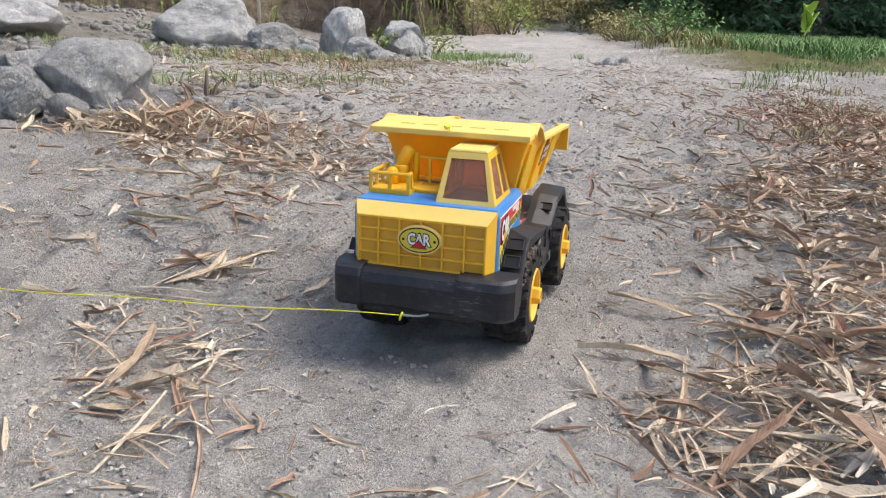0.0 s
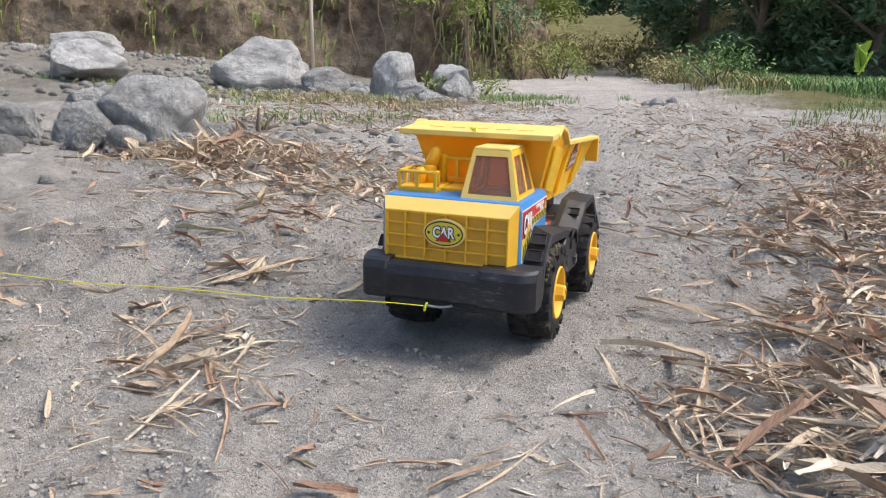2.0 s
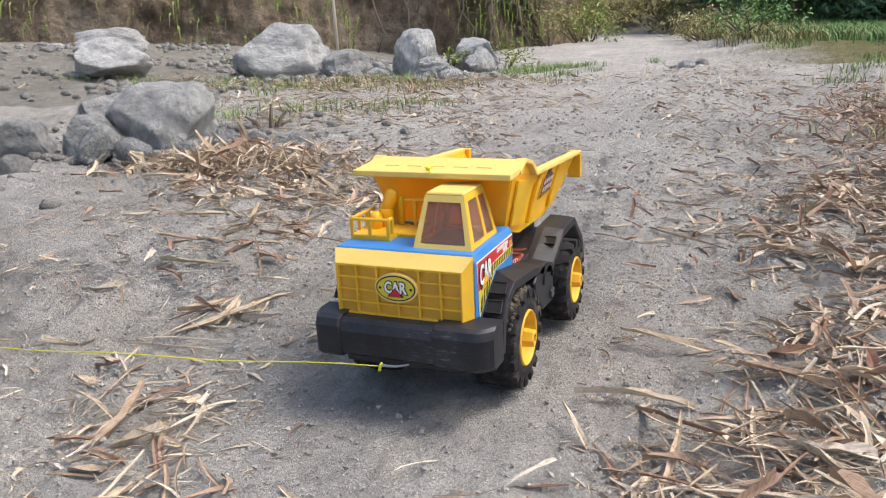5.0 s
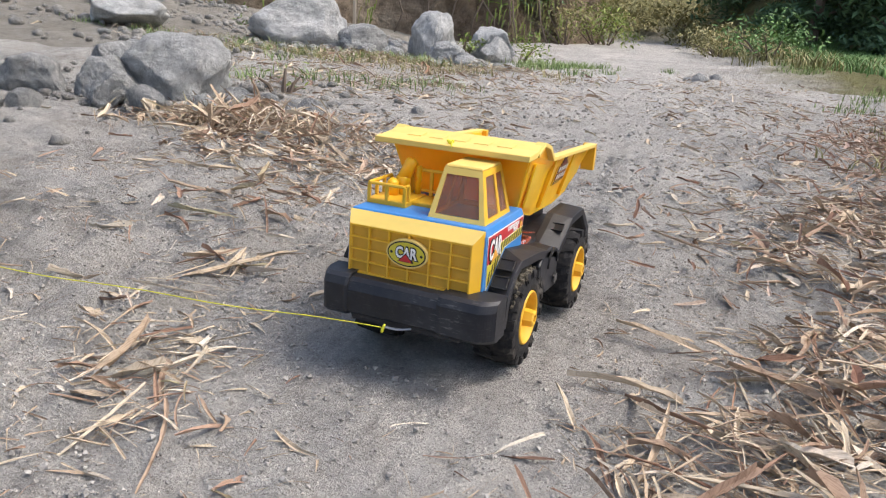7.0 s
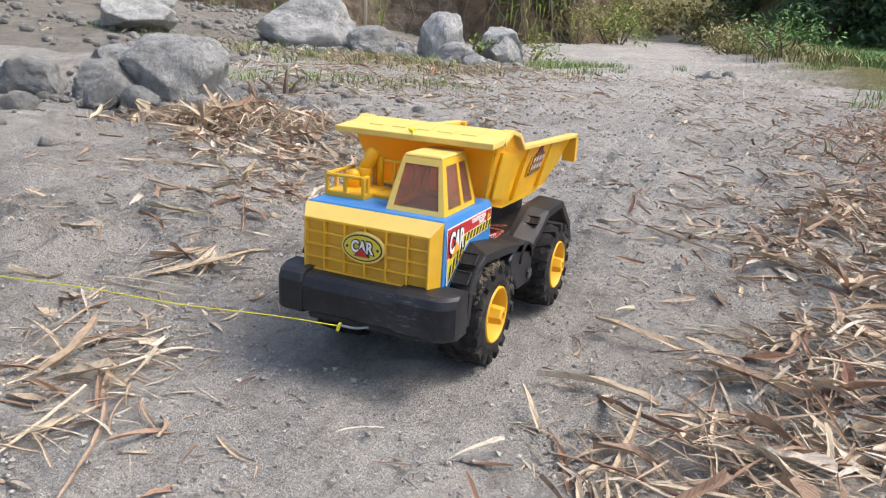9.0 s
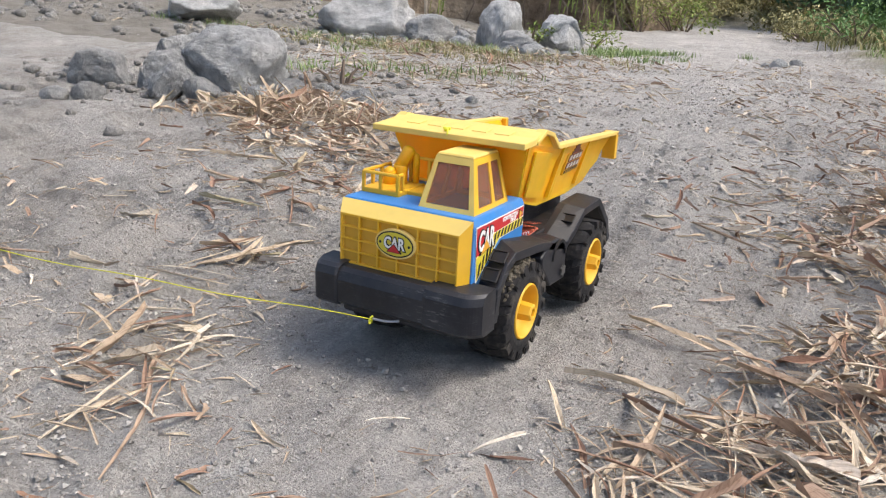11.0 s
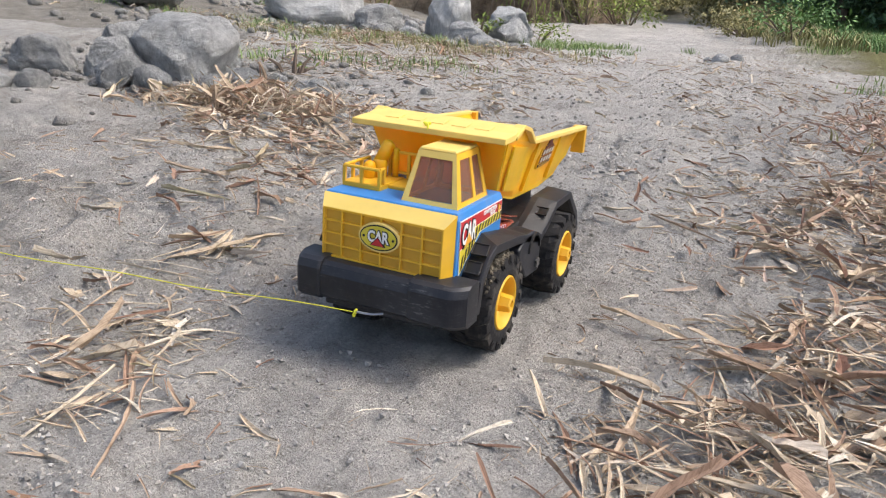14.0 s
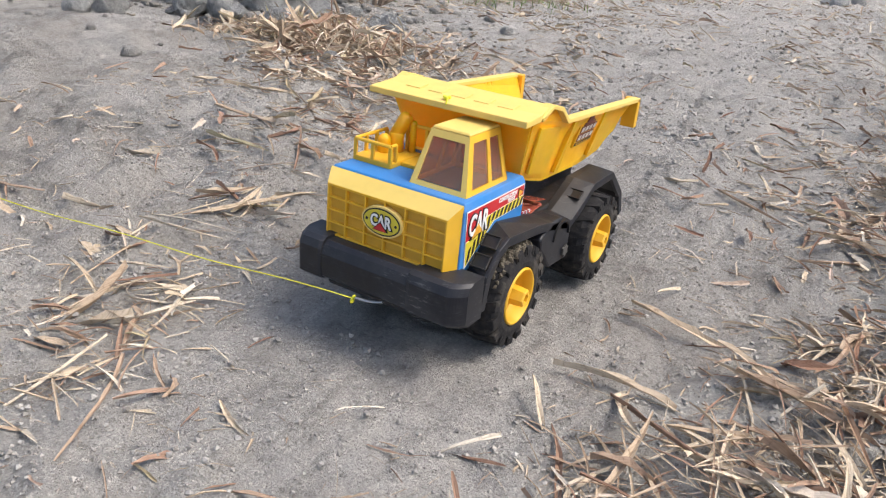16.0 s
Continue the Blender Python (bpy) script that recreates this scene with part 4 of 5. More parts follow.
put_rock(ROCKS[0], -4.40, 6.30, 1.10, 0.66, 20, "large pale grey boulder with a broken face", deep=0.8)
put_rock(ROCKS[1], -3.72, 6.35, 0.55, 0.33, 70, "rounded pale boulder beside the large one", deep=0.8)
put_rock(ROCKS[2], -3.22, 7.05, 0.50, 0.56, 10, "upright blocky grey boulder")
put_rock(ROCKS[3], -2.80, 7.65, 0.72, 0.46, 150, "smooth pale boulder among green weeds", deep=0.7)
put_rock(ROCKS[4], -2.62, 7.35, 0.38, 0.34, 40, "leaning rounded grey boulder")
put_rock(ROCKS[1], -2.95, 6.70, 0.42, 0.26, 200, "angular dark grey boulder at the pile's foot")
put_rock(ROCKS[2], -3.55, 7.35, 0.34, 0.26, 120, "small rounded boulder behind the others")
put_rock(ROCKS[2], -1.99, 1.66, 0.46, 0.32, 40, "whitish angular boulder with pale streaks", deep=0.8)
put_rock(ROCKS[3], -2.41, 1.74, 0.32, 0.24, 95, "bluish rounded boulder on the rock pile", deep=0.9)
put_rock(ROCKS[0], -2.15, 1.40, 0.26, 0.18, 210, "grey boulder partly sunk in sand")
put_rock(ROCKS[4], -1.99, 1.26, 0.19, 0.16, 300, "small greenish-grey boulder in front of the pile")
put_rock(ROCKS[1], -2.44, 1.32, 0.26, 0.19, 20, "rounded boulder shaded by the pile")
put_rock(ROCKS[0], -5.9, 5.2, 0.8, 0.42, 140, "pale boulder on the gravel slope")
put_rock(ROCKS[3], -7.2, 6.6, 0.9, 0.42, 60, "broad pale boulder on the gravel slope")

rnd = random.Random(11)
for i in range(120):
    near = rnd.random()
    if near < 0.45:
        x, y = rnd.gauss(-3.3, 0.7), rnd.gauss(6.3, 0.45)
    elif near < 0.75:
        x, y = rnd.gauss(-1.95, 0.34), rnd.gauss(1.6, 0.34)
    else:
        x, y = rnd.uniform(-8.5, -3.5), rnd.uniform(4.3, 9)
    if x > road_x(y) - 0.8:
        continue
    w = rnd.choice((0.07, 0.1, 0.1, 0.14, 0.2)) * (0.6 if near >= 0.45 and near < 0.75 else 1)
    ob = put_rock(rnd.choice(STONES), x, y, w, w * rnd.uniform(0.5, 0.8), rnd.uniform(0, 360), "small rounded grey river stone", "stone")
    tagged(ob, category="stone", group="river stones")
for x, y, w in ((0.60, 0.10, 0.035), (0.52, 0.62, 0.03), (-0.42, 0.55, 0.045), (0.78, 0.9, 0.05), (-0.9, 1.15, 0.07), (-1.05, 0.95, 0.06), (-0.35, 6.8, 0.15), (-0.20, 6.95, 0.11), (-0.46, 7.0, 0.09)):
    tagged(put_rock(STONES[int(w * 1000) % 5], x, y, w, w * 0.6, 77 * x + 300 * y, "grey stone half sunk in the sand", "stone"), category="stone", group="river stones")


def clod_field():
    """Crumbs of soil too many to count."""
    rnd = random.Random(3)
    base = [Vector(p) for p in ((1, 0, 0), (0, 1, 0), (-1, 0, 0), (0, -1, 0), (0, 0, 1), (0, 0, -1))]
    tri = [(0, 1, 4), (1, 2, 4), (2, 3, 4), (3, 0, 4), (1, 0, 5), (2, 1, 5), (3, 2, 5), (0, 3, 5)]
    verts, faces = [], []
    while len(verts) < 62000 * len(base):
        if rnd.random() < 0.82:
            x, y = rnd.uniform(-0.95, 0.85), -0.72 + 2.0 * rnd.random() ** 1.3
            s = 0.0010 + 0.0036 * rnd.random() ** 7
        else:
            y = rnd.uniform(0.8, 6.0)
            x = rnd.uniform(-0.75 * y - 0.8, 0.25 * y + 0.8)
            s = 0.0025 + 0.010 * rnd.random() ** 5
        if abs(x) < 0.135 and abs(y - 0.02) < 0.22:
            continue
        if fbm(x, y, 2.2, 2) < -0.05 and rnd.random() < 0.6:
            continue
        o, z = len(verts), height(x, y)
        q = Euler((rnd.random() * 6, rnd.random() * 6, rnd.random() * 6)).to_matrix()
        for b in base:
            p = q @ (b * s * rnd.uniform(0.7, 1.25))
            verts.append((x + p.x, y + p.y, z + s * 0.3 + p.z * 0.8))
        faces += [tuple(i + o for i in f) for f in tri]
    tagged(new("soil_crumbs", raw("soil_crumbs", verts, faces, CRUMB)), "loose crumbs of grey sandy soil", "soil", kind="stuff")


clod_field()


def gravel_slope():
    """River gravel on the slope below the bank, too many stones to count."""
    rnd = random.Random(17)
    ico = bmesh.new()
    bmesh.ops.create_icosphere(ico, subdivisions=1, radius=1)
    base = [v.co.copy() for v in ico.verts]
    tri = [tuple(v.index for v in f.verts) for f in ico.faces]
    ico.free()
    verts, faces = [], []
    for _ in range(3200):
        if rnd.random() < 0.75:
            x, y = rnd.uniform(-10.5, -3.4), rnd.uniform(3.6, 10)
            s = 0.012 + 0.07 * rnd.random() ** 3
        else:
            x, y = rnd.gauss(-2.1, 0.6), rnd.gauss(1.8, 0.5)
            s = 0.006 + 0.03 * rnd.random() ** 3
        if x > road_x(y) - 0.95 or (fbm(x, y, 0.8, 2) < -0.1 and rnd.random() < 0.75):
            continue
        o, z = len(verts), height(x, y)
        q = Euler((rnd.random() * 6, rnd.random() * 6, rnd.random() * 6)).to_matrix()
        for b in base:
            p = q @ (b * s * rnd.uniform(0.75, 1.15))
            verts.append((x + p.x, y + p.y, z + s * 0.2 + p.z * 0.7))
        faces += [tuple(i + o for i in f) for f in tri]
    tagged(new("river_gravel", raw("river_gravel", verts, faces, CLOD, True)), "pale grey river gravel on the slope", "gravel", kind="stuff")


gravel_slope()


# ---- dry cane leaves ----
def strip(rnd, length, width, curl, fold, twist, seg=9, solid=True):
    """A dry leaf blade: a folded, tapering, slightly curled strip with an uneven, torn outline."""
    pts, x, z, a, yaw, y = [], 0.0, 0.0, rnd.uniform(-0.12, 0.2) * curl, 0.0, 0.0
    bend, sway = rnd.uniform(-0.5, 0.3) * curl / seg, rnd.uniform(-0.7, 0.7) * curl / seg
    kink = rnd.randrange(2, seg) if seg > 3 and rnd.random() < 0.4 else -1
    blunt, torn = rnd.uniform(0.3, 1.0), rnd.choice((0.0, 0.2, 0.5, 0.8))
    for i in range(seg + 1):
        t = i / seg
        taper = min(1.0, blunt + 3.2 * t) * min(1.0, torn + 1.35 * (1 - t) ** 0.7 + 0.04)
        w = width * taper * rnd.uniform(0.62, 1.15)
        pts.append((x, y, z, w, twist * (t - 0.5) + rnd.uniform(-0.12, 0.12)))
        d = length / seg
        x, y, z = x + d * math.cos(a) * math.cos(yaw), y + d * math.cos(a) * math.sin(yaw), z + d * math.sin(a)
        a += bend + rnd.uniform(-0.07, 0.07)
        yaw += sway + (rnd.uniform(-0.5, 0.5) if i == kink else 0.0)
    low = min(p[2] for p in pts)
    th = 0.004 + width * 0.02
    verts, faces = [], []
    for x, y, z, w, tw in pts:
        c, s = math.cos(tw), math.sin(tw)
        for side in (-1, 0, 1):
            off, lift = side * w * 0.5, (abs(side) * fold * w * 0.5)
            verts.append((x, y + off * c - lift * s, z - low * 0.85 + off * s + lift * c + th))
    n = len(verts)
    for i in range(seg):
        for j in range(2):
            faces.append((i * 3 + j, i * 3 + j + 1, i * 3 + j + 4, i * 3 + j + 3))
    if solid:
        faces += [tuple(k + n for k in q[::-1]) for q in faces]
        verts += [(x, y, z - th) for x, y, z in verts]
        for i in range(seg):
            for j in (0, 2):
                faces.append((i * 3 + j, i * 3 + j + 3, i * 3 + j + 3 + n, i * 3 + j + n))
    mid = pts[len(pts) // 2][0]
    return [(x - mid, y, z) for x, y, z in verts], faces


def leaf_kinds(rnd, n, seg, solid):
    made = []
    for i in range(n):
        kind = i % 6
        L = rnd.uniform(0.9, 1.1)
        width, curl, fold, twist = ((0.11, 0.8, 0.6, 0.9), (0.060, 0.55, 0.9, 0.6), (0.030, 0.7, 0.8, 0.4), (0.20, 1.3, 0.8, 1.3), (0.085, 1.1, 0.9, 1.4), (0.016, 0.6, 0.9, 0.2))[kind]
        made.append((kind, *strip(rnd, L, width, curl, fold, twist, seg, solid)))
    return made


def uv_along(me, uvs):
    layer = me.uv_layers.new(name="UVMap")
    idx = np.empty(len(me.loops), dtype=np.int32)
    me.loops.foreach_get("vertex_index", idx)
    layer.data.foreach_set("uv", np.asarray(uvs, dtype=np.float32)[idx].ravel())
    return me


VARIANTS = leaf_kinds(random.Random(21), 36, 10, True)
LOOSE = leaf_kinds(random.Random(22), 48, 6, False)
LEAF_MESHES = [uv_along(raw("dry_leaf", v, f, LEAF_OB), [(p[0] + 3.1 * k, p[1]) for p in v]) for k, (_, v, f) in enumerate(VARIANTS)]


# x, y, amount, spread squared
HEAPS = ((0.41, -0.24, 0.80, 0.015), (0.33, -0.33, 0.55, 0.006), (0.46, -0.06, 0.6, 0.010), (0.52, 0.18, 0.5, 0.014), (0.62, 0.40, 0.5, 0.016), (0.46, 0.62, 0.5, 0.02), (0.58, 1.0, 0.5, 0.03), (0.85, 0.75, 0.5, 0.03),
         (-0.29, -0.33, 0.8, 0.009), (-0.19, -0.45, 0.5, 0.005), (-0.40, -0.02, 0.6, 0.005), (-0.55, 0.16, 0.35, 0.008), (-0.62, 0.45, 0.25, 0.014), (-0.35, 0.80, 0.2, 0.03), (-0.05, -0.47, 0.25, 0.003), (0.16, -0.42, 0.35, 0.003))


def litter_density(x, y):
    """How thick the litter lies: heaps along the verge, a bare wheel track."""
    d = 0.13
    off = x - road_x(y)
    d += 0.42 * step01(0.26, 0.46, off) * (0.12 + 0.85 * step01(-0.15, 0.25, fbm(x, y, 2.0, 2))) * step01(2.4, 1.2, off)
    d += 0.36 * step01(0.30, 0.55, -off) * step01(-0.12, 0.15, fbm(x + 4, y, 1.6, 2)) * step01(3.5, 2.0, -off)
    for px, py, amount, wide in HEAPS:
        d += amount * math.exp(-((x - px) ** 2 + (y - py) ** 2) / wide)
    d += 1.2 * math.exp(-((x + 1.25) ** 2 / 0.06 + (y - 1.15) ** 2 / 0.03))
    if y > 0.2:
        d *= 0.15 + 0.85 * step01(0.14, 0.36, abs(off))
    if abs(x) < 0.17 and -0.30 < y < 0.26:
        d = 0.0
    return d


rnd = random.Random(8)
count = 0
while count < 300:
    x, y = rnd.uniform(-1.0, 0.95), rnd.uniform(-0.70, 1.1)
    if rnd.random() * 1.3 > litter_density(x, y):
        continue
    i = rnd.choice((0, 1, 1, 2, 2, 3, 4, 4, 5)) + 6 * rnd.randrange(6)
    kind = VARIANTS[i][0]
    L = rnd.uniform(0.035, 0.10) if kind in (0, 3) else (rnd.uniform(0.04, 0.10) if rnd.random() < 0.55 else rnd.uniform(0.10, 0.20))
    lift = 0.014 * max(0.0, litter_density(x, y) - 0.5) * rnd.random()
    ang = rnd.gauss(20, 60)
    ends = [height(x + s * L * 0.4 * math.cos(radians(ang)), y + s * L * 0.4 * math.sin(radians(ang))) for s in (-1, 1)]
    if abs(x) < 0.15 + L * 0.5 and -0.28 - L * 0.5 < y < 0.25 + L * 0.5:
        continue
    ob = new("dry_leaf", LEAF_MESHES[i])
    ob.location = (x, y, max(sum(ends) / 2, height(x, y)) + lift)
    ob.rotation_euler = (rnd.gauss(0, 0.2), -math.atan2(ends[1] - ends[0], L * 0.8) + rnd.gauss(0, 0.10), radians(ang))
    ob.scale = (L, L * rnd.uniform(0.65, 1.15), L)
    label = ("curled dry tan cane leaf on sand", "long folded dry cane leaf on sand", "thin dry straw stalk on sand", "broad crumpled dry leaf scrap on sand", "twisted dry brown cane leaf on sand", "long thin dry cane stalk on sand")[kind]
    tagged(ob, label, "dry leaf", "dry leaves on the track")
    count += 1


def litter_stuff():
    rnd = random.Random(33)
    verts, faces, uvs = [], [], []

    def add(x, y, L, ang, lift, tilt=0.12, kinds=(0, 1, 1, 1, 2, 2, 2, 3, 4, 4, 5, 5)):
        _, v, f = LOOSE[rnd.choice(kinds) + 6 * rnd.randrange(8)]
        o = len(verts)
        m = pose(x, y, height(x, y) + lift, math.degrees(rnd.gauss(0, 0.25)), math.degrees(rnd.gauss(0, tilt)), ang) @ Matrix.Diagonal((L, L * rnd.uniform(0.6, 1.3), L, 1))
        verts.extend((m @ Vector(p))[:] for p in v)
        faces.extend(tuple(k + o for k in q) for q in f)
        q = rnd.random() * 50
        uvs.extend((p[0] + q, p[1]) for p in v)

    n, want_near, want = 0, 15000, 29000
    while n < want:
        far = n >= want_near
        if far:
            y = 0.7 + 7.0 * rnd.random() ** 1.4
            x = rnd.uniform(-0.8 * y - 0.6, 0.28 * y + 0.9)
        else:
            x, y = rnd.uniform(-1.3, 1.1), rnd.uniform(-0.75, 1.7)
        d = litter_density(x, y)
        if rnd.random() * 1.25 > d:
            continue
        thick = d > 0.5 and not far and rnd.random() < 0.32
        L = rnd.uniform(0.04, 0.11) if thick else (rnd.uniform(0.006, 0.035) if rnd.random() < 0.78 else rnd.uniform(0.03, 0.08))
        if far:
            L *= 1.15
        if abs(x) < 0.15 + L and -0.30 - L < y < 0.27 + L and not (abs(x) > 0.16 or y < -0.27):
            continue
        add(x, y, L, rnd.gauss(15, 60), 0.018 * max(0.0, d - 0.4) * rnd.random(), 0.25 if thick else 0.15, (0, 1, 3, 3, 4) if far else (0, 1, 1, 1, 2, 2, 2, 3, 4, 4, 5, 5))
        n += 1
    # brush heap on the verge
    for _ in range(900):
        x, y = rnd.gauss(-1.30, 0.26), rnd.gauss(1.22, 0.13)
        add(x, y, rnd.uniform(0.05, 0.16), rnd.gauss(30, 60), rnd.uniform(0.0, 0.08) * math.exp(-((x + 1.28) / 0.3) ** 2), 0.5)
    for _ in range(900):
        x, y = rnd.gauss(-1.9, 0.8), rnd.gauss(3.5, 0.5)
        add(x, y, rnd.uniform(0.04, 0.13), rnd.gauss(10, 50), rnd.uniform(0.0, 0.02), 0.25)
    for _ in range(1500):
        x, y = rnd.gauss(-2.9, 1.1), rnd.gauss(5.2, 0.35)
        add(x, y, rnd.uniform(0.05, 0.16), rnd.gauss(10, 60), rnd.uniform(0.0, 0.03), 0.3)
    me = uv_along(raw("cane_litter", verts, faces, LEAF_STUFF), uvs)
    tagged(new("cane_litter", me), "scattered dry tan and brown cane litter", "leaf litter", kind="stuff")
    # rusty drift on the verge beside the track
    verts, faces, uvs = [], [], []
    for _ in range(2500):
        x, y = rnd.gauss(1.08, 0.30), rnd.gauss(2.5, 0.75)
        add(x, y, rnd.uniform(0.03, 0.09), rnd.uniform(0, 360), rnd.uniform(0.0, 0.05), 0.35, (0, 3, 3, 4, 1))
    for _ in range(330):
        x, y = rnd.gauss(0.62, 0.20), rnd.gauss(0.95, 0.5)
        add(x, y, rnd.uniform(0.02, 0.075), rnd.uniform(0, 360), rnd.uniform(0.0, 0.02), 0.25, (0, 1, 3, 4, 4))
    for _ in range(260):
        x, y = rnd.gauss(-0.75, 0.35), rnd.gauss(1.0, 0.45)
        add(x, y, rnd.uniform(0.02, 0.08), rnd.gauss(10, 50), rnd.uniform(0.0, 0.02), 0.25, (0, 1, 3, 4, 4))
    me = uv_along(raw("rusty_litter", verts, faces, RUST_STUFF), uvs)
    tagged(new("rusty_litter", me), "rust-brown curled dead leaves drifted on the verge", "leaf litter", kind="stuff")


litter_stuff()


# ---- grass and weeds ----
def blades(name, spots, per, hgt, wide, material, label, category, spread):
    rnd = random.Random(len(name) * 7 + len(spots))
    verts, faces = [], []
    for x0, y0, k in spots:
        for _ in range(int(per * k)):
            x, y = x0 + rnd.gauss(0, spread * k), y0 + rnd.gauss(0, spread * k)
            z, a, h = height(x, y) - 0.004, rnd.uniform(0, 6.283), hgt * rnd.uniform(0.5, 1.2)
            lean, w = rnd.uniform(0.2, 1.1) * h, wide * rnd.uniform(0.7, 1.3)
            c, s = math.cos(a), math.sin(a)
            o = len(verts)
            for t, ww in ((0, 1.0), (0.5, 0.8), (1.0, 0.08)):
                px, py, pz = x + c * lean * t * t, y + s * lean * t * t, z + h * t * (1 - 0.15 * t)
                verts.append((px - s * w * ww, py + c * w * ww, pz))
                verts.append((px + s * w * ww, py - c * w * ww, pz))
            faces += [(o, o + 1, o + 3, o + 2), (o + 2, o + 3, o + 5, o + 4)]
    tagged(new(name, raw(name, verts, faces, material)), label, category, kind="stuff")


rnd = random.Random(44)
spots = [(-1.75, 3.15, 1.0), (-2.05, 3.0, 0.8), (-1.55, 3.5, 0.7), (-2.5, 2.75, 0.8)]
spots += [(rnd.gauss(-2.5, 0.55), rnd.gauss(5.6, 0.35), rnd.uniform(0.5, 1.0)) for _ in range(9)]
spots += [(rnd.gauss(-1.95, 0.3), rnd.gauss(7.3, 0.5), rnd.uniform(0.6, 1.2)) for _ in range(14)]
spots += [(rnd.gauss(-4.2, 0.9), rnd.gauss(4.9, 0.4), rnd.uniform(0.4, 0.9)) for _ in range(16)]
spots += [(rnd.gauss(-1.55, 0.5), rnd.gauss(6.4, 0.9), rnd.uniform(0.3, 0.6)) for _ in range(5)]
spots += [(road_x(y) + rnd.uniform(1.5, 3.2), y, rnd.uniform(0.4, 1.0)) for y in (rnd.uniform(5.0, 12.0) for _ in range(34))]
blades("verge_grass", spots, 75, 0.085, 0.0035, VERGE, "thin green grass tufts in the sand", "grass", 0.15)
spots = [(rnd.gauss(-2.7, 0.9), rnd.gauss(5.3, 0.5), rnd.uniform(0.5, 1.0)) for _ in range(26)]
spots += [(rnd.gauss(1.25, 0.22), rnd.gauss(3.3, 0.6), rnd.uniform(0.5, 0.9)) for _ in range(16)]
spots += [(rnd.gauss(-1.35, 0.2), rnd.gauss(1.25, 0.12), 0.5) for _ in range(2)]
blades("dry_verge_grass", spots, 70, 0.09, 0.0035, DRYGRASS, "yellowing dry grass among the litter", "grass", 0.16)
spots = []
for _ in range(420):
    y = rnd.uniform(8.5, 24)
    x = road_x(y) + 3.0 + (rnd.random() ** 1.3) * 9
    spots.append((x, y, rnd.uniform(0.7, 1.2)))
blades("roadside_meadow", spots, 150, 0.20, 0.008, GRASS, "lush green meadow grass beside the track", "grass", 0.22)
spots = [(road_x(y) + rnd.uniform(1.3, 3.2), y, rnd.uniform(0.5, 1)) for y in (rnd.uniform(9.5, 21) for _ in range(56))]
blades("roadside_weeds", spots, 80, 0.24, 0.008, DRYGRASS, "tall straw-coloured weeds at the track's edge", "weeds", 0.20)


# ---- earth bank ----
def bank_line(u):
    """Foot of the bank from far left round to the back of the track."""
    pts = [(-19, 4.5), (-13, 7.5), (-9.0, 10.0), (-6.5, 11.6), (-4.2, 12.6), (-3.35, 13.6), (-3.6, 17.0), (-5.0, 23.0), (-7.5, 31)]
    k = u * (len(pts) - 1)
    i = min(int(k), len(pts) - 2)
    a, b = Vector(pts[i]), Vector(pts[i + 1])
    t = k - i
    return a.lerp(b, t * t * (3 - 2 * t) * 0.4 + t * 0.6)


def build_bank():
    nu, nv = 460, 84
    verts = []
    for i in range(nu + 1):
        u = i / nu
        p, q = bank_line(u), bank_line(min(1.0, u + 0.004))
        d = (q - p).normalized() if (q - p).length > 1e-6 else Vector((0, 1))
        nrm = Vector((-d.y, d.x))
        hollow = math.exp(-((u - 0.575) / 0.055) ** 2)
        for j in range(nv + 1):
            v = j / nv
            if v < 0.62:
                t = v / 0.62
                back = 1.5 * t ** 1.5 - hollow * 1.1 * math.sin(math.pi * min(1, t * 1.2)) * -0.9
                z = 3.1 * t ** 0.85
            else:
                t = (v - 0.62) / 0.38
                back, z = 1.5 + 14 * t ** 1.6, 3.1 + 2.5 * t
            w = Vector((p.x + nrm.x * back, p.y + nrm.y * back, z))
            r = 0.45 * noise.noise(w * 0.6) + 0.28 * noise.noise(w * 1.7) + 0.12 * noise.noise(w * 4.5) + 0.08 * noise.noise(w * 8) + 0.05 * noise.noise(w * 17)
            amp = min(1.0, v * 6)
            verts.append((w.x + nrm.x * r * amp, w.y + nrm.y * r * amp, w.z - 0.25 - 0.7 * (1 - amp) + 0.35 * r * amp + (0.4 if p.y < 16 else 0.0)))
    n = nv + 1
    faces = [(i * n + j, i * n + j + 1, (i + 1) * n + j + 1, (i + 1) * n + j) for i in range(nu) for j in range(nv)]
    tagged(new("earth_bank", raw("earth_bank", verts, faces, EARTH, True)), "eroded brown earth bank with a dark undercut", "earth bank", kind="structure")


build_bank()


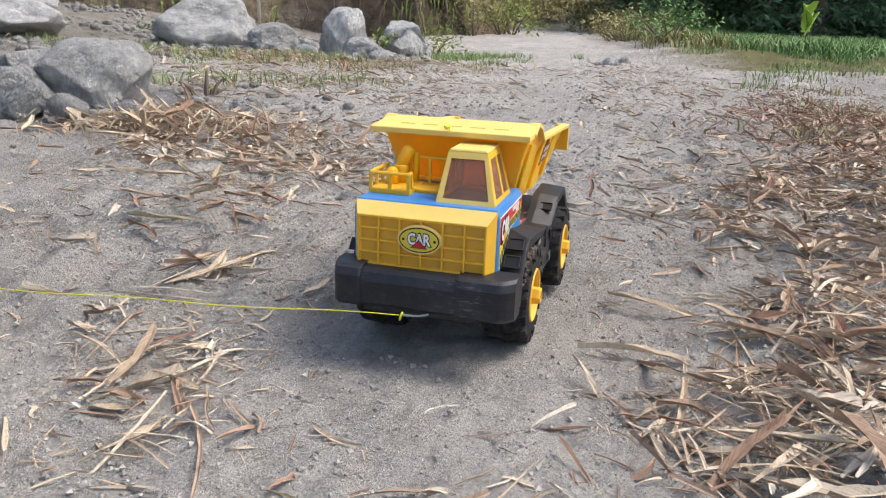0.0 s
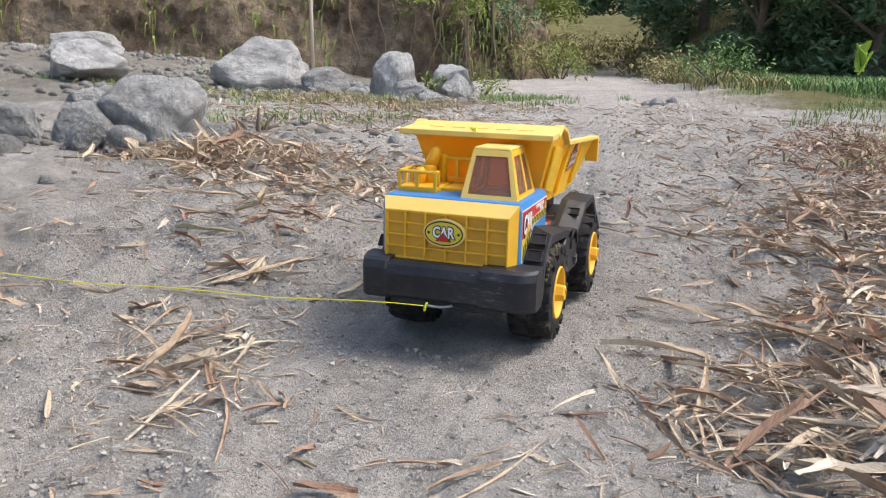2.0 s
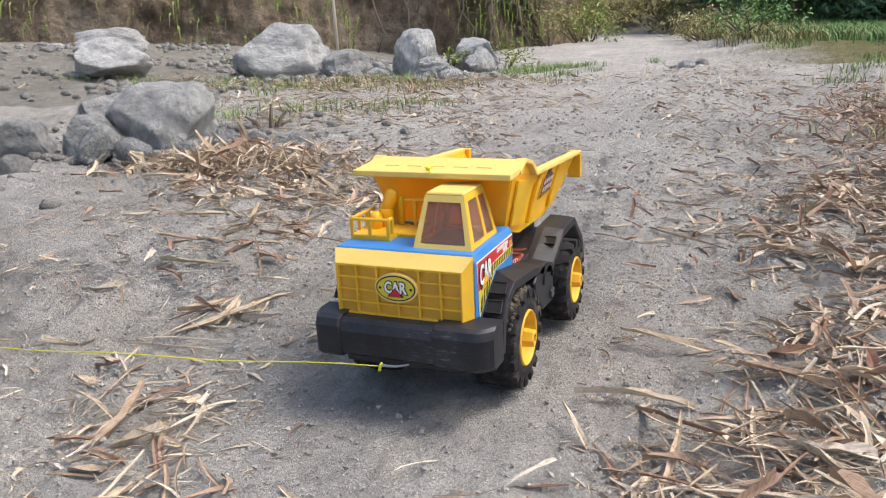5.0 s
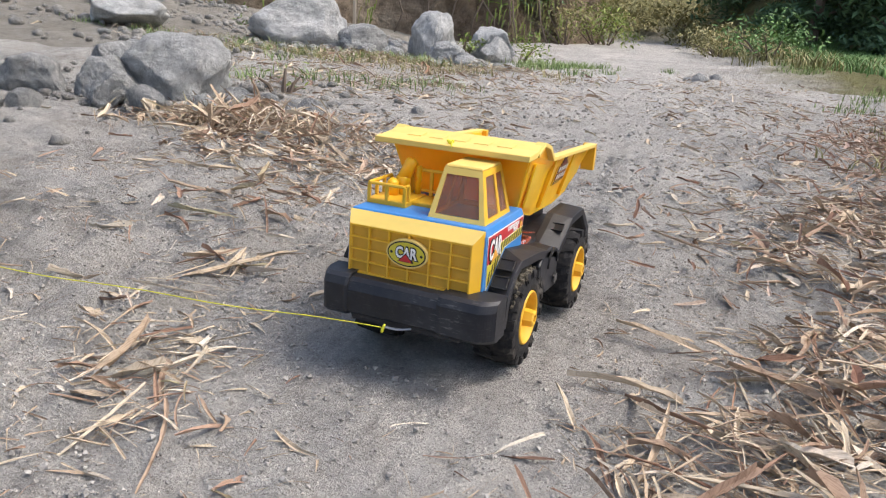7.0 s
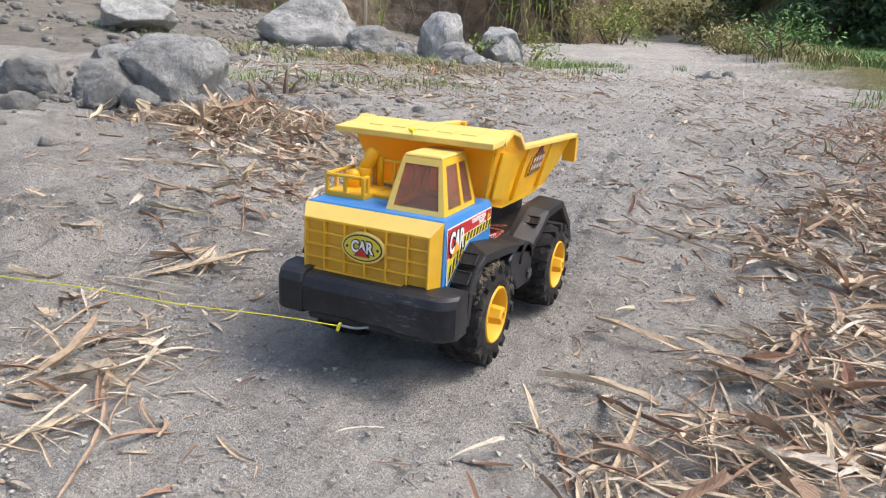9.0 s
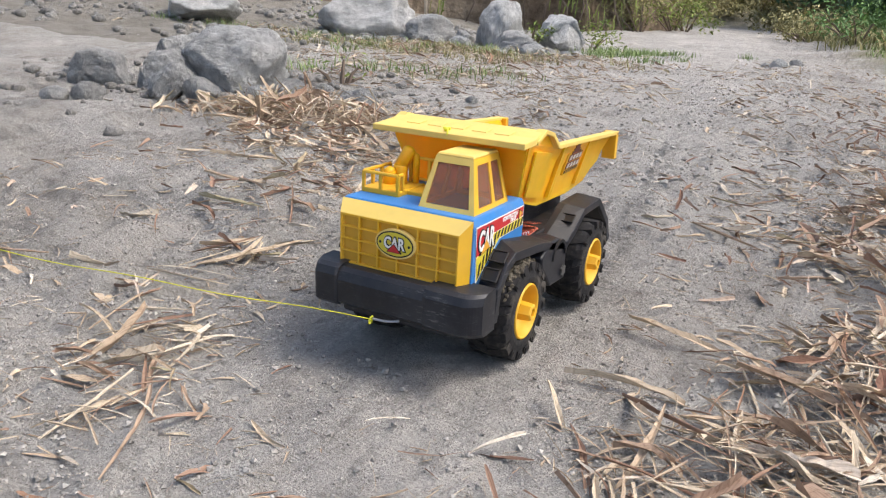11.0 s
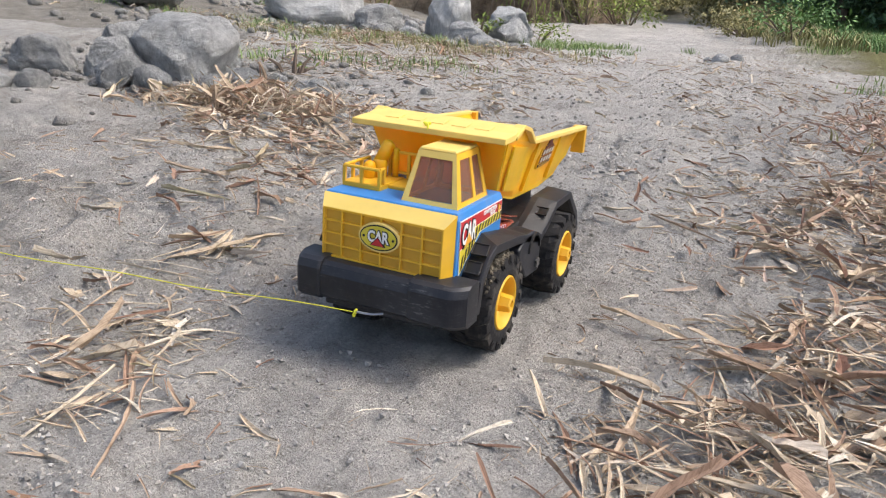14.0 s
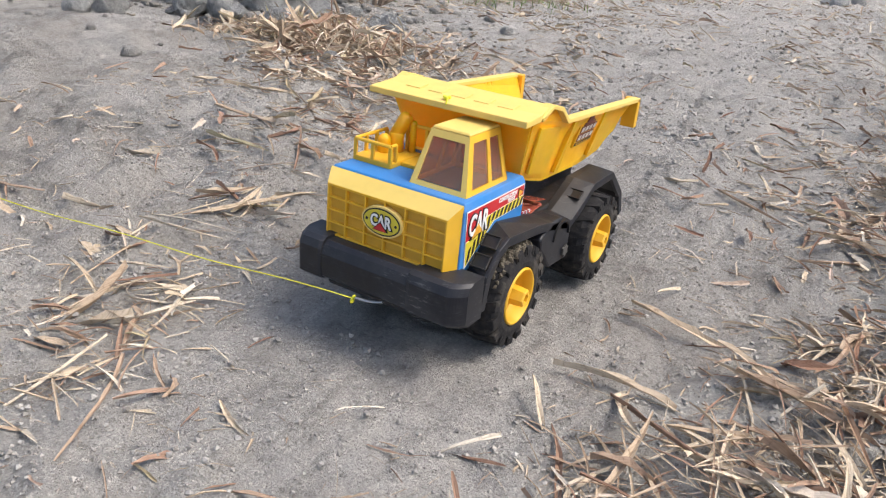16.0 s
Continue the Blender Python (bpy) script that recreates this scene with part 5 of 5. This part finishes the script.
def bank_scrub():
    """Hanging dry stems and leafy scraps over the bank's face."""
    rnd = random.Random(71)
    for name, mat, label, many, drop in (("hanging_straw", DRYGRASS, "dry straw-coloured stems hanging over the earth bank", 1500, 0.5), ("bank_creeper", BUSHLEAF, "olive creepers hanging down the earth bank", 3000, 0.35)):
        verts, faces = [], []
        for _ in range(many):
            u = rnd.uniform(0.12, 0.98)
            if noise.noise(Vector((u * 26, drop * 9, 0))) < -0.02:
                continue
            p, q = bank_line(u), bank_line(min(1.0, u + 0.004))
            d = (q - p).normalized() if (q - p).length > 1e-6 else Vector((0, 1))
            t = rnd.random() ** 0.8
            back, z = 1.5 * t ** 1.5 - 0.22, 3.1 * t ** 0.85
            x, y = p.x - d.y * back + rnd.gauss(0, 0.1), p.y + d.x * back + rnd.gauss(0, 0.1)
            L, w, o = drop * rnd.uniform(0.3, 1.2), 0.012 * rnd.uniform(0.6, 1.6), len(verts)
            sx, sy = rnd.gauss(0, 0.15), rnd.gauss(0, 0.1)
            for k, ww in ((0, 1), (0.5, 0.8), (1, 0.2)):
                bx, by, bz = x + sx * k * L, y + sy * k * L - 0.05 * k, z - L * k * k + 0.10 * k
                verts += [(bx - d.x * w * ww, by - d.y * w * ww, bz), (bx + d.x * w * ww, by + d.y * w * ww, bz)]
            faces += [(o, o + 1, o + 3, o + 2), (o + 2, o + 3, o + 5, o + 4)]
        tagged(new(name, raw(name, verts, faces, mat)), label, "scrub", kind="stuff")


bank_scrub()


# ---- foliage ----
def leaf_cloud(centres, leaves, size, rnd):
    """Leaf blades, folded at the midrib, scattered through uneven clumps: (x, y, z, radius)."""
    verts, faces = [], []
    for cx, cy, cz, r in centres:
        for _ in range(int(leaves * r * r)):
            d = Vector((rnd.gauss(0, 1), rnd.gauss(0, 1), rnd.gauss(0, 1))).normalized() * r * (rnd.random() ** 0.35)
            p = Vector((cx, cy, cz)) + Vector((d.x, d.y, d.z * 0.8))
            s = size * rnd.uniform(0.6, 1.3)
            m = Euler((rnd.uniform(-0.9, 0.9), rnd.uniform(-0.9, 0.9), rnd.uniform(0, 6.28))).to_matrix()
            o = len(verts)
            for q in ((-1, 0, 0), (0, -0.36, 0.12), (1, 0, -0.1), (0, 0.36, 0.12)):
                verts.append((p + m @ (Vector(q) * s))[:])
            faces += [(o, o + 1, o + 2), (o, o + 2, o + 3)]
    return verts, faces


def build_tree(seed, tall, wide, material):
    rnd = random.Random(seed)
    t = thing("tree", "dense dark green roadside tree with a low crown", "tree", "roadside trees")
    bm = bmesh.new()
    tube([(0, 0, -0.3), (0.05, 0.02, tall * 0.25), (0.1, -0.05, tall * 0.6)], 0.16, 9, bm, 0.07)
    centres = []
    for k in range(9):
        a, h = k * 2.4 + rnd.random(), tall * rnd.uniform(0.12, 0.85)
        r = wide * rnd.uniform(0.45, 0.95) * (1.15 - 0.5 * h / tall)
        e = Vector((r * math.cos(a), r * math.sin(a), h + 0.35))
        tube([(0.05, 0, h * 0.6), (e.x * 0.5, e.y * 0.5, h * 0.9), e[:]], 0.06, 6, bm, 0.02)
        for _ in range(5):
            centres.append((e.x + rnd.gauss(0, 0.45), e.y + rnd.gauss(0, 0.45), e.z + rnd.gauss(0, 0.4), rnd.uniform(0.4, 0.85)))
    for _ in range(12):
        a = rnd.random() * 6.28
        centres.append((wide * math.cos(a) * rnd.uniform(0.5, 1.0), wide * math.sin(a) * rnd.uniform(0.5, 1.0), rnd.uniform(0.25, 0.8), rnd.uniform(0.35, 0.7)))
    part("trunk", bm, BARK, t)
    ob = new("crown", raw("crown", *leaf_cloud(centres, 330, 0.12, rnd), material))
    ob.parent = t
    return t


tree_a = build_tree(1, 4.2, 1.7, FOLIAGE)
tree_a.location = (0.9, 21.0, height(0.9, 21) - 0.1)
tree_b = build_tree(2, 3.6, 1.9, FOLIAGE)
tree_b.location = (3.4, 19.5, height(3.4, 19.5) - 0.1)
rnd = random.Random(4)
for i, (x, y, s) in enumerate(((-0.6, 25, 1.2), (2.2, 23.5, 1.2), (5.6, 19.0, 1.1), (5.0, 24, 1.4), (8.2, 20.5, 1.2), (8.6, 25, 1.5), (11.5, 19.5, 1.2), (-9.5, 44, 2.0), (-13.5, 47, 2.2), (-5.0, 46, 2.0), (-1.0, 44, 1.9), (4, 40, 2.2), (10, 36, 2.0), (15, 26, 1.6), (-17, 42, 2.0))):
    src = (tree_a, tree_b)[i % 2]
    ob = copy_thing(src, pose(x, y, height(x, y) - 0.1, 0, 0, rnd.uniform(0, 360)))
    ob.scale = (s, s, s * rnd.uniform(0.9, 1.1))


def build_bush(name, label, x, y, z, r, n, size, material, squash=0.7):
    rnd = random.Random(int(abs(x) * 100 + abs(y) * 10))
    t = thing(name, label, "bush", "", (x, y, z))
    bm = bmesh.new()
    cs = []
    for k in range(n):
        a, d = rnd.random() * 6.28, r * rnd.random() ** 0.6
        c = (d * math.cos(a), d * math.sin(a), squash * r * (0.25 + 0.9 * rnd.random()), r * rnd.uniform(0.28, 0.45))
        cs.append(c)
        if k < 6:
            tube([(0, 0, -0.1), (c[0] * 0.6, c[1] * 0.6, c[2] * 0.6), c[:3]], 0.012 + 0.01 * r, 5, bm, 0.006)
    part("stem", bm, BARK, t)
    ob = new("crown", raw("crown", *leaf_cloud(cs, 330 / max(0.25, r), size, rnd), material))
    ob.parent = t
    return t


build_bush("bush", "light green hanging shrub on the earth bank", -4.75, 12.7, 1.15, 0.95, 26, 0.06, BUSHLEAF, 1.0)
build_bush("bush", "light green hanging shrub on the earth bank", -5.15, 12.9, 0.55, 0.7, 20, 0.06, BUSHLEAF, 0.9)
build_bush("bush", "leafy green weeds growing between boulders", -2.45, 7.75, height(-2.45, 7.75), 0.36, 14, 0.035, BUSHLEAF)
build_bush("bush", "leafy green weeds growing between boulders", -2.95, 7.25, height(-2.95, 7.25) + 0.05, 0.26, 10, 0.035, BUSHLEAF)
build_bush("bush", "grey-green flowering weed clump at the meadow edge", 0.15, 11.6, height(0.15, 11.6), 0.75, 22, 0.045, GRASS, 0.6)
build_bush("bush", "grey-green flowering weed clump at the meadow edge", -0.5, 12.8, height(-0.5, 12.8), 0.65, 18, 0.045, DRYGRASS, 0.5)
build_bush("bush", "olive scrub along the track", -0.75, 14.5, height(-0.75, 14.5), 0.8, 20, 0.05, DRYGRASS, 0.5)
build_bush("bush", "olive scrub on the bank's shoulder", -3.1, 14.6, height(-3.1, 14.6), 0.8, 22, 0.05, BUSHLEAF, 0.8)
build_bush("bush", "olive scrub on the bank's shoulder", -3.3, 16.6, height(-3.3, 16.6), 0.9, 22, 0.05, DRYGRASS, 0.9)

build_bush("bush", "olive scrub at the bank's corner", -3.30, 13.0, height(-3.3, 13.0), 0.6, 18, 0.045, DRYGRASS, 0.9)
build_bush("bush", "dark green scrub at the bank's corner", -3.65, 13.5, 0.75, 0.8, 22, 0.05, FOLIAGE, 0.9)
build_bush("bush", "low weeds on the gravel slope", -5.3, 6.9, height(-5.3, 6.9), 0.35, 12, 0.03, VERGE, 0.5)
build_bush("bush", "low weeds on the gravel slope", -6.2, 5.6, height(-6.2, 5.6), 0.32, 12, 0.03, VERGE, 0.5)
build_bush("bush", "small weed sprouting beside the rock pile", -1.95, 2.35, height(-1.95, 2.35), 0.14, 9, 0.02, BUSHLEAF, 0.8)

# bare roots and a pale pole against the bank
rnd = random.Random(6)
for k in range(9):
    x = -6.2 + 0.33 * k + rnd.gauss(0, 0.1)
    y = 11.75 + 0.19 * (x + 6.2) * 1.2
    pts = [(x, y + 0.5, 2.6)]
    for i in range(7):
        px, py, pz = pts[-1]
        pts.append((px + rnd.gauss(0, 0.10), py - 0.06 + rnd.gauss(0, 0.04), pz - 0.36))
    ob = new("tree_root", mesh_of("tree_root", tube(pts, 0.035, 6, None, 0.010), BARK, True))
    tagged(ob, "bare brown root hanging down the earth bank", "root", "hanging roots")
pole = new("pole", mesh_of("pole", tube([(-6.25, 10.55, 0.2), (-6.30, 10.6, 1.2), (-6.36, 10.7, 2.6)], 0.03, 8, None, 0.022), make_straw("peeled_pole_wood", True), True))
tagged(pole, "thin pale peeled pole leaning on the bank", "pole")

sapling = thing("sapling", "bright lime green broad-leaved sapling in the meadow", "plant", "", (1.75, 9.4, height(1.75, 9.4)))
bm = bmesh.new()
tube([(0, 0, -0.05), (0.01, 0, 0.2), (0.0, 0.01, 0.34)], 0.012, 6, bm, 0.006)
part("stem", bm, BARK, sapling)
LIME = make_leaf("lime_leaf", (0.30, 0.42, 0.06), (0.36, 0.48, 0.08), True)
for k in range(5):
    v, f = strip(random.Random(k), 0.30, 0.13, 0.8, 0.3, 0.3, 8)
    me = raw("leaf", v, f, LIME)
    ob = new("leaf", me)
    ob.parent = sapling
    ob.matrix_basis = pose(0, 0, 0.22 + 0.03 * k, 0, -55 - 6 * k, 72 * k) @ Matrix.Translation((0.14, 0, 0))
for i, (x, y, r) in enumerate(((-5.2, 27, 1.3), (-6.8, 29, 1.5), (-3.4, 28, 1.2), (-8.5, 31, 1.6), (-2.2, 25, 1.0))):
    build_bush("bush", "olive green scrub on the far rise", x, y, height(x, y), r, 24, 0.09, (DRYGRASS, BUSHLEAF)[i % 2], 0.55)
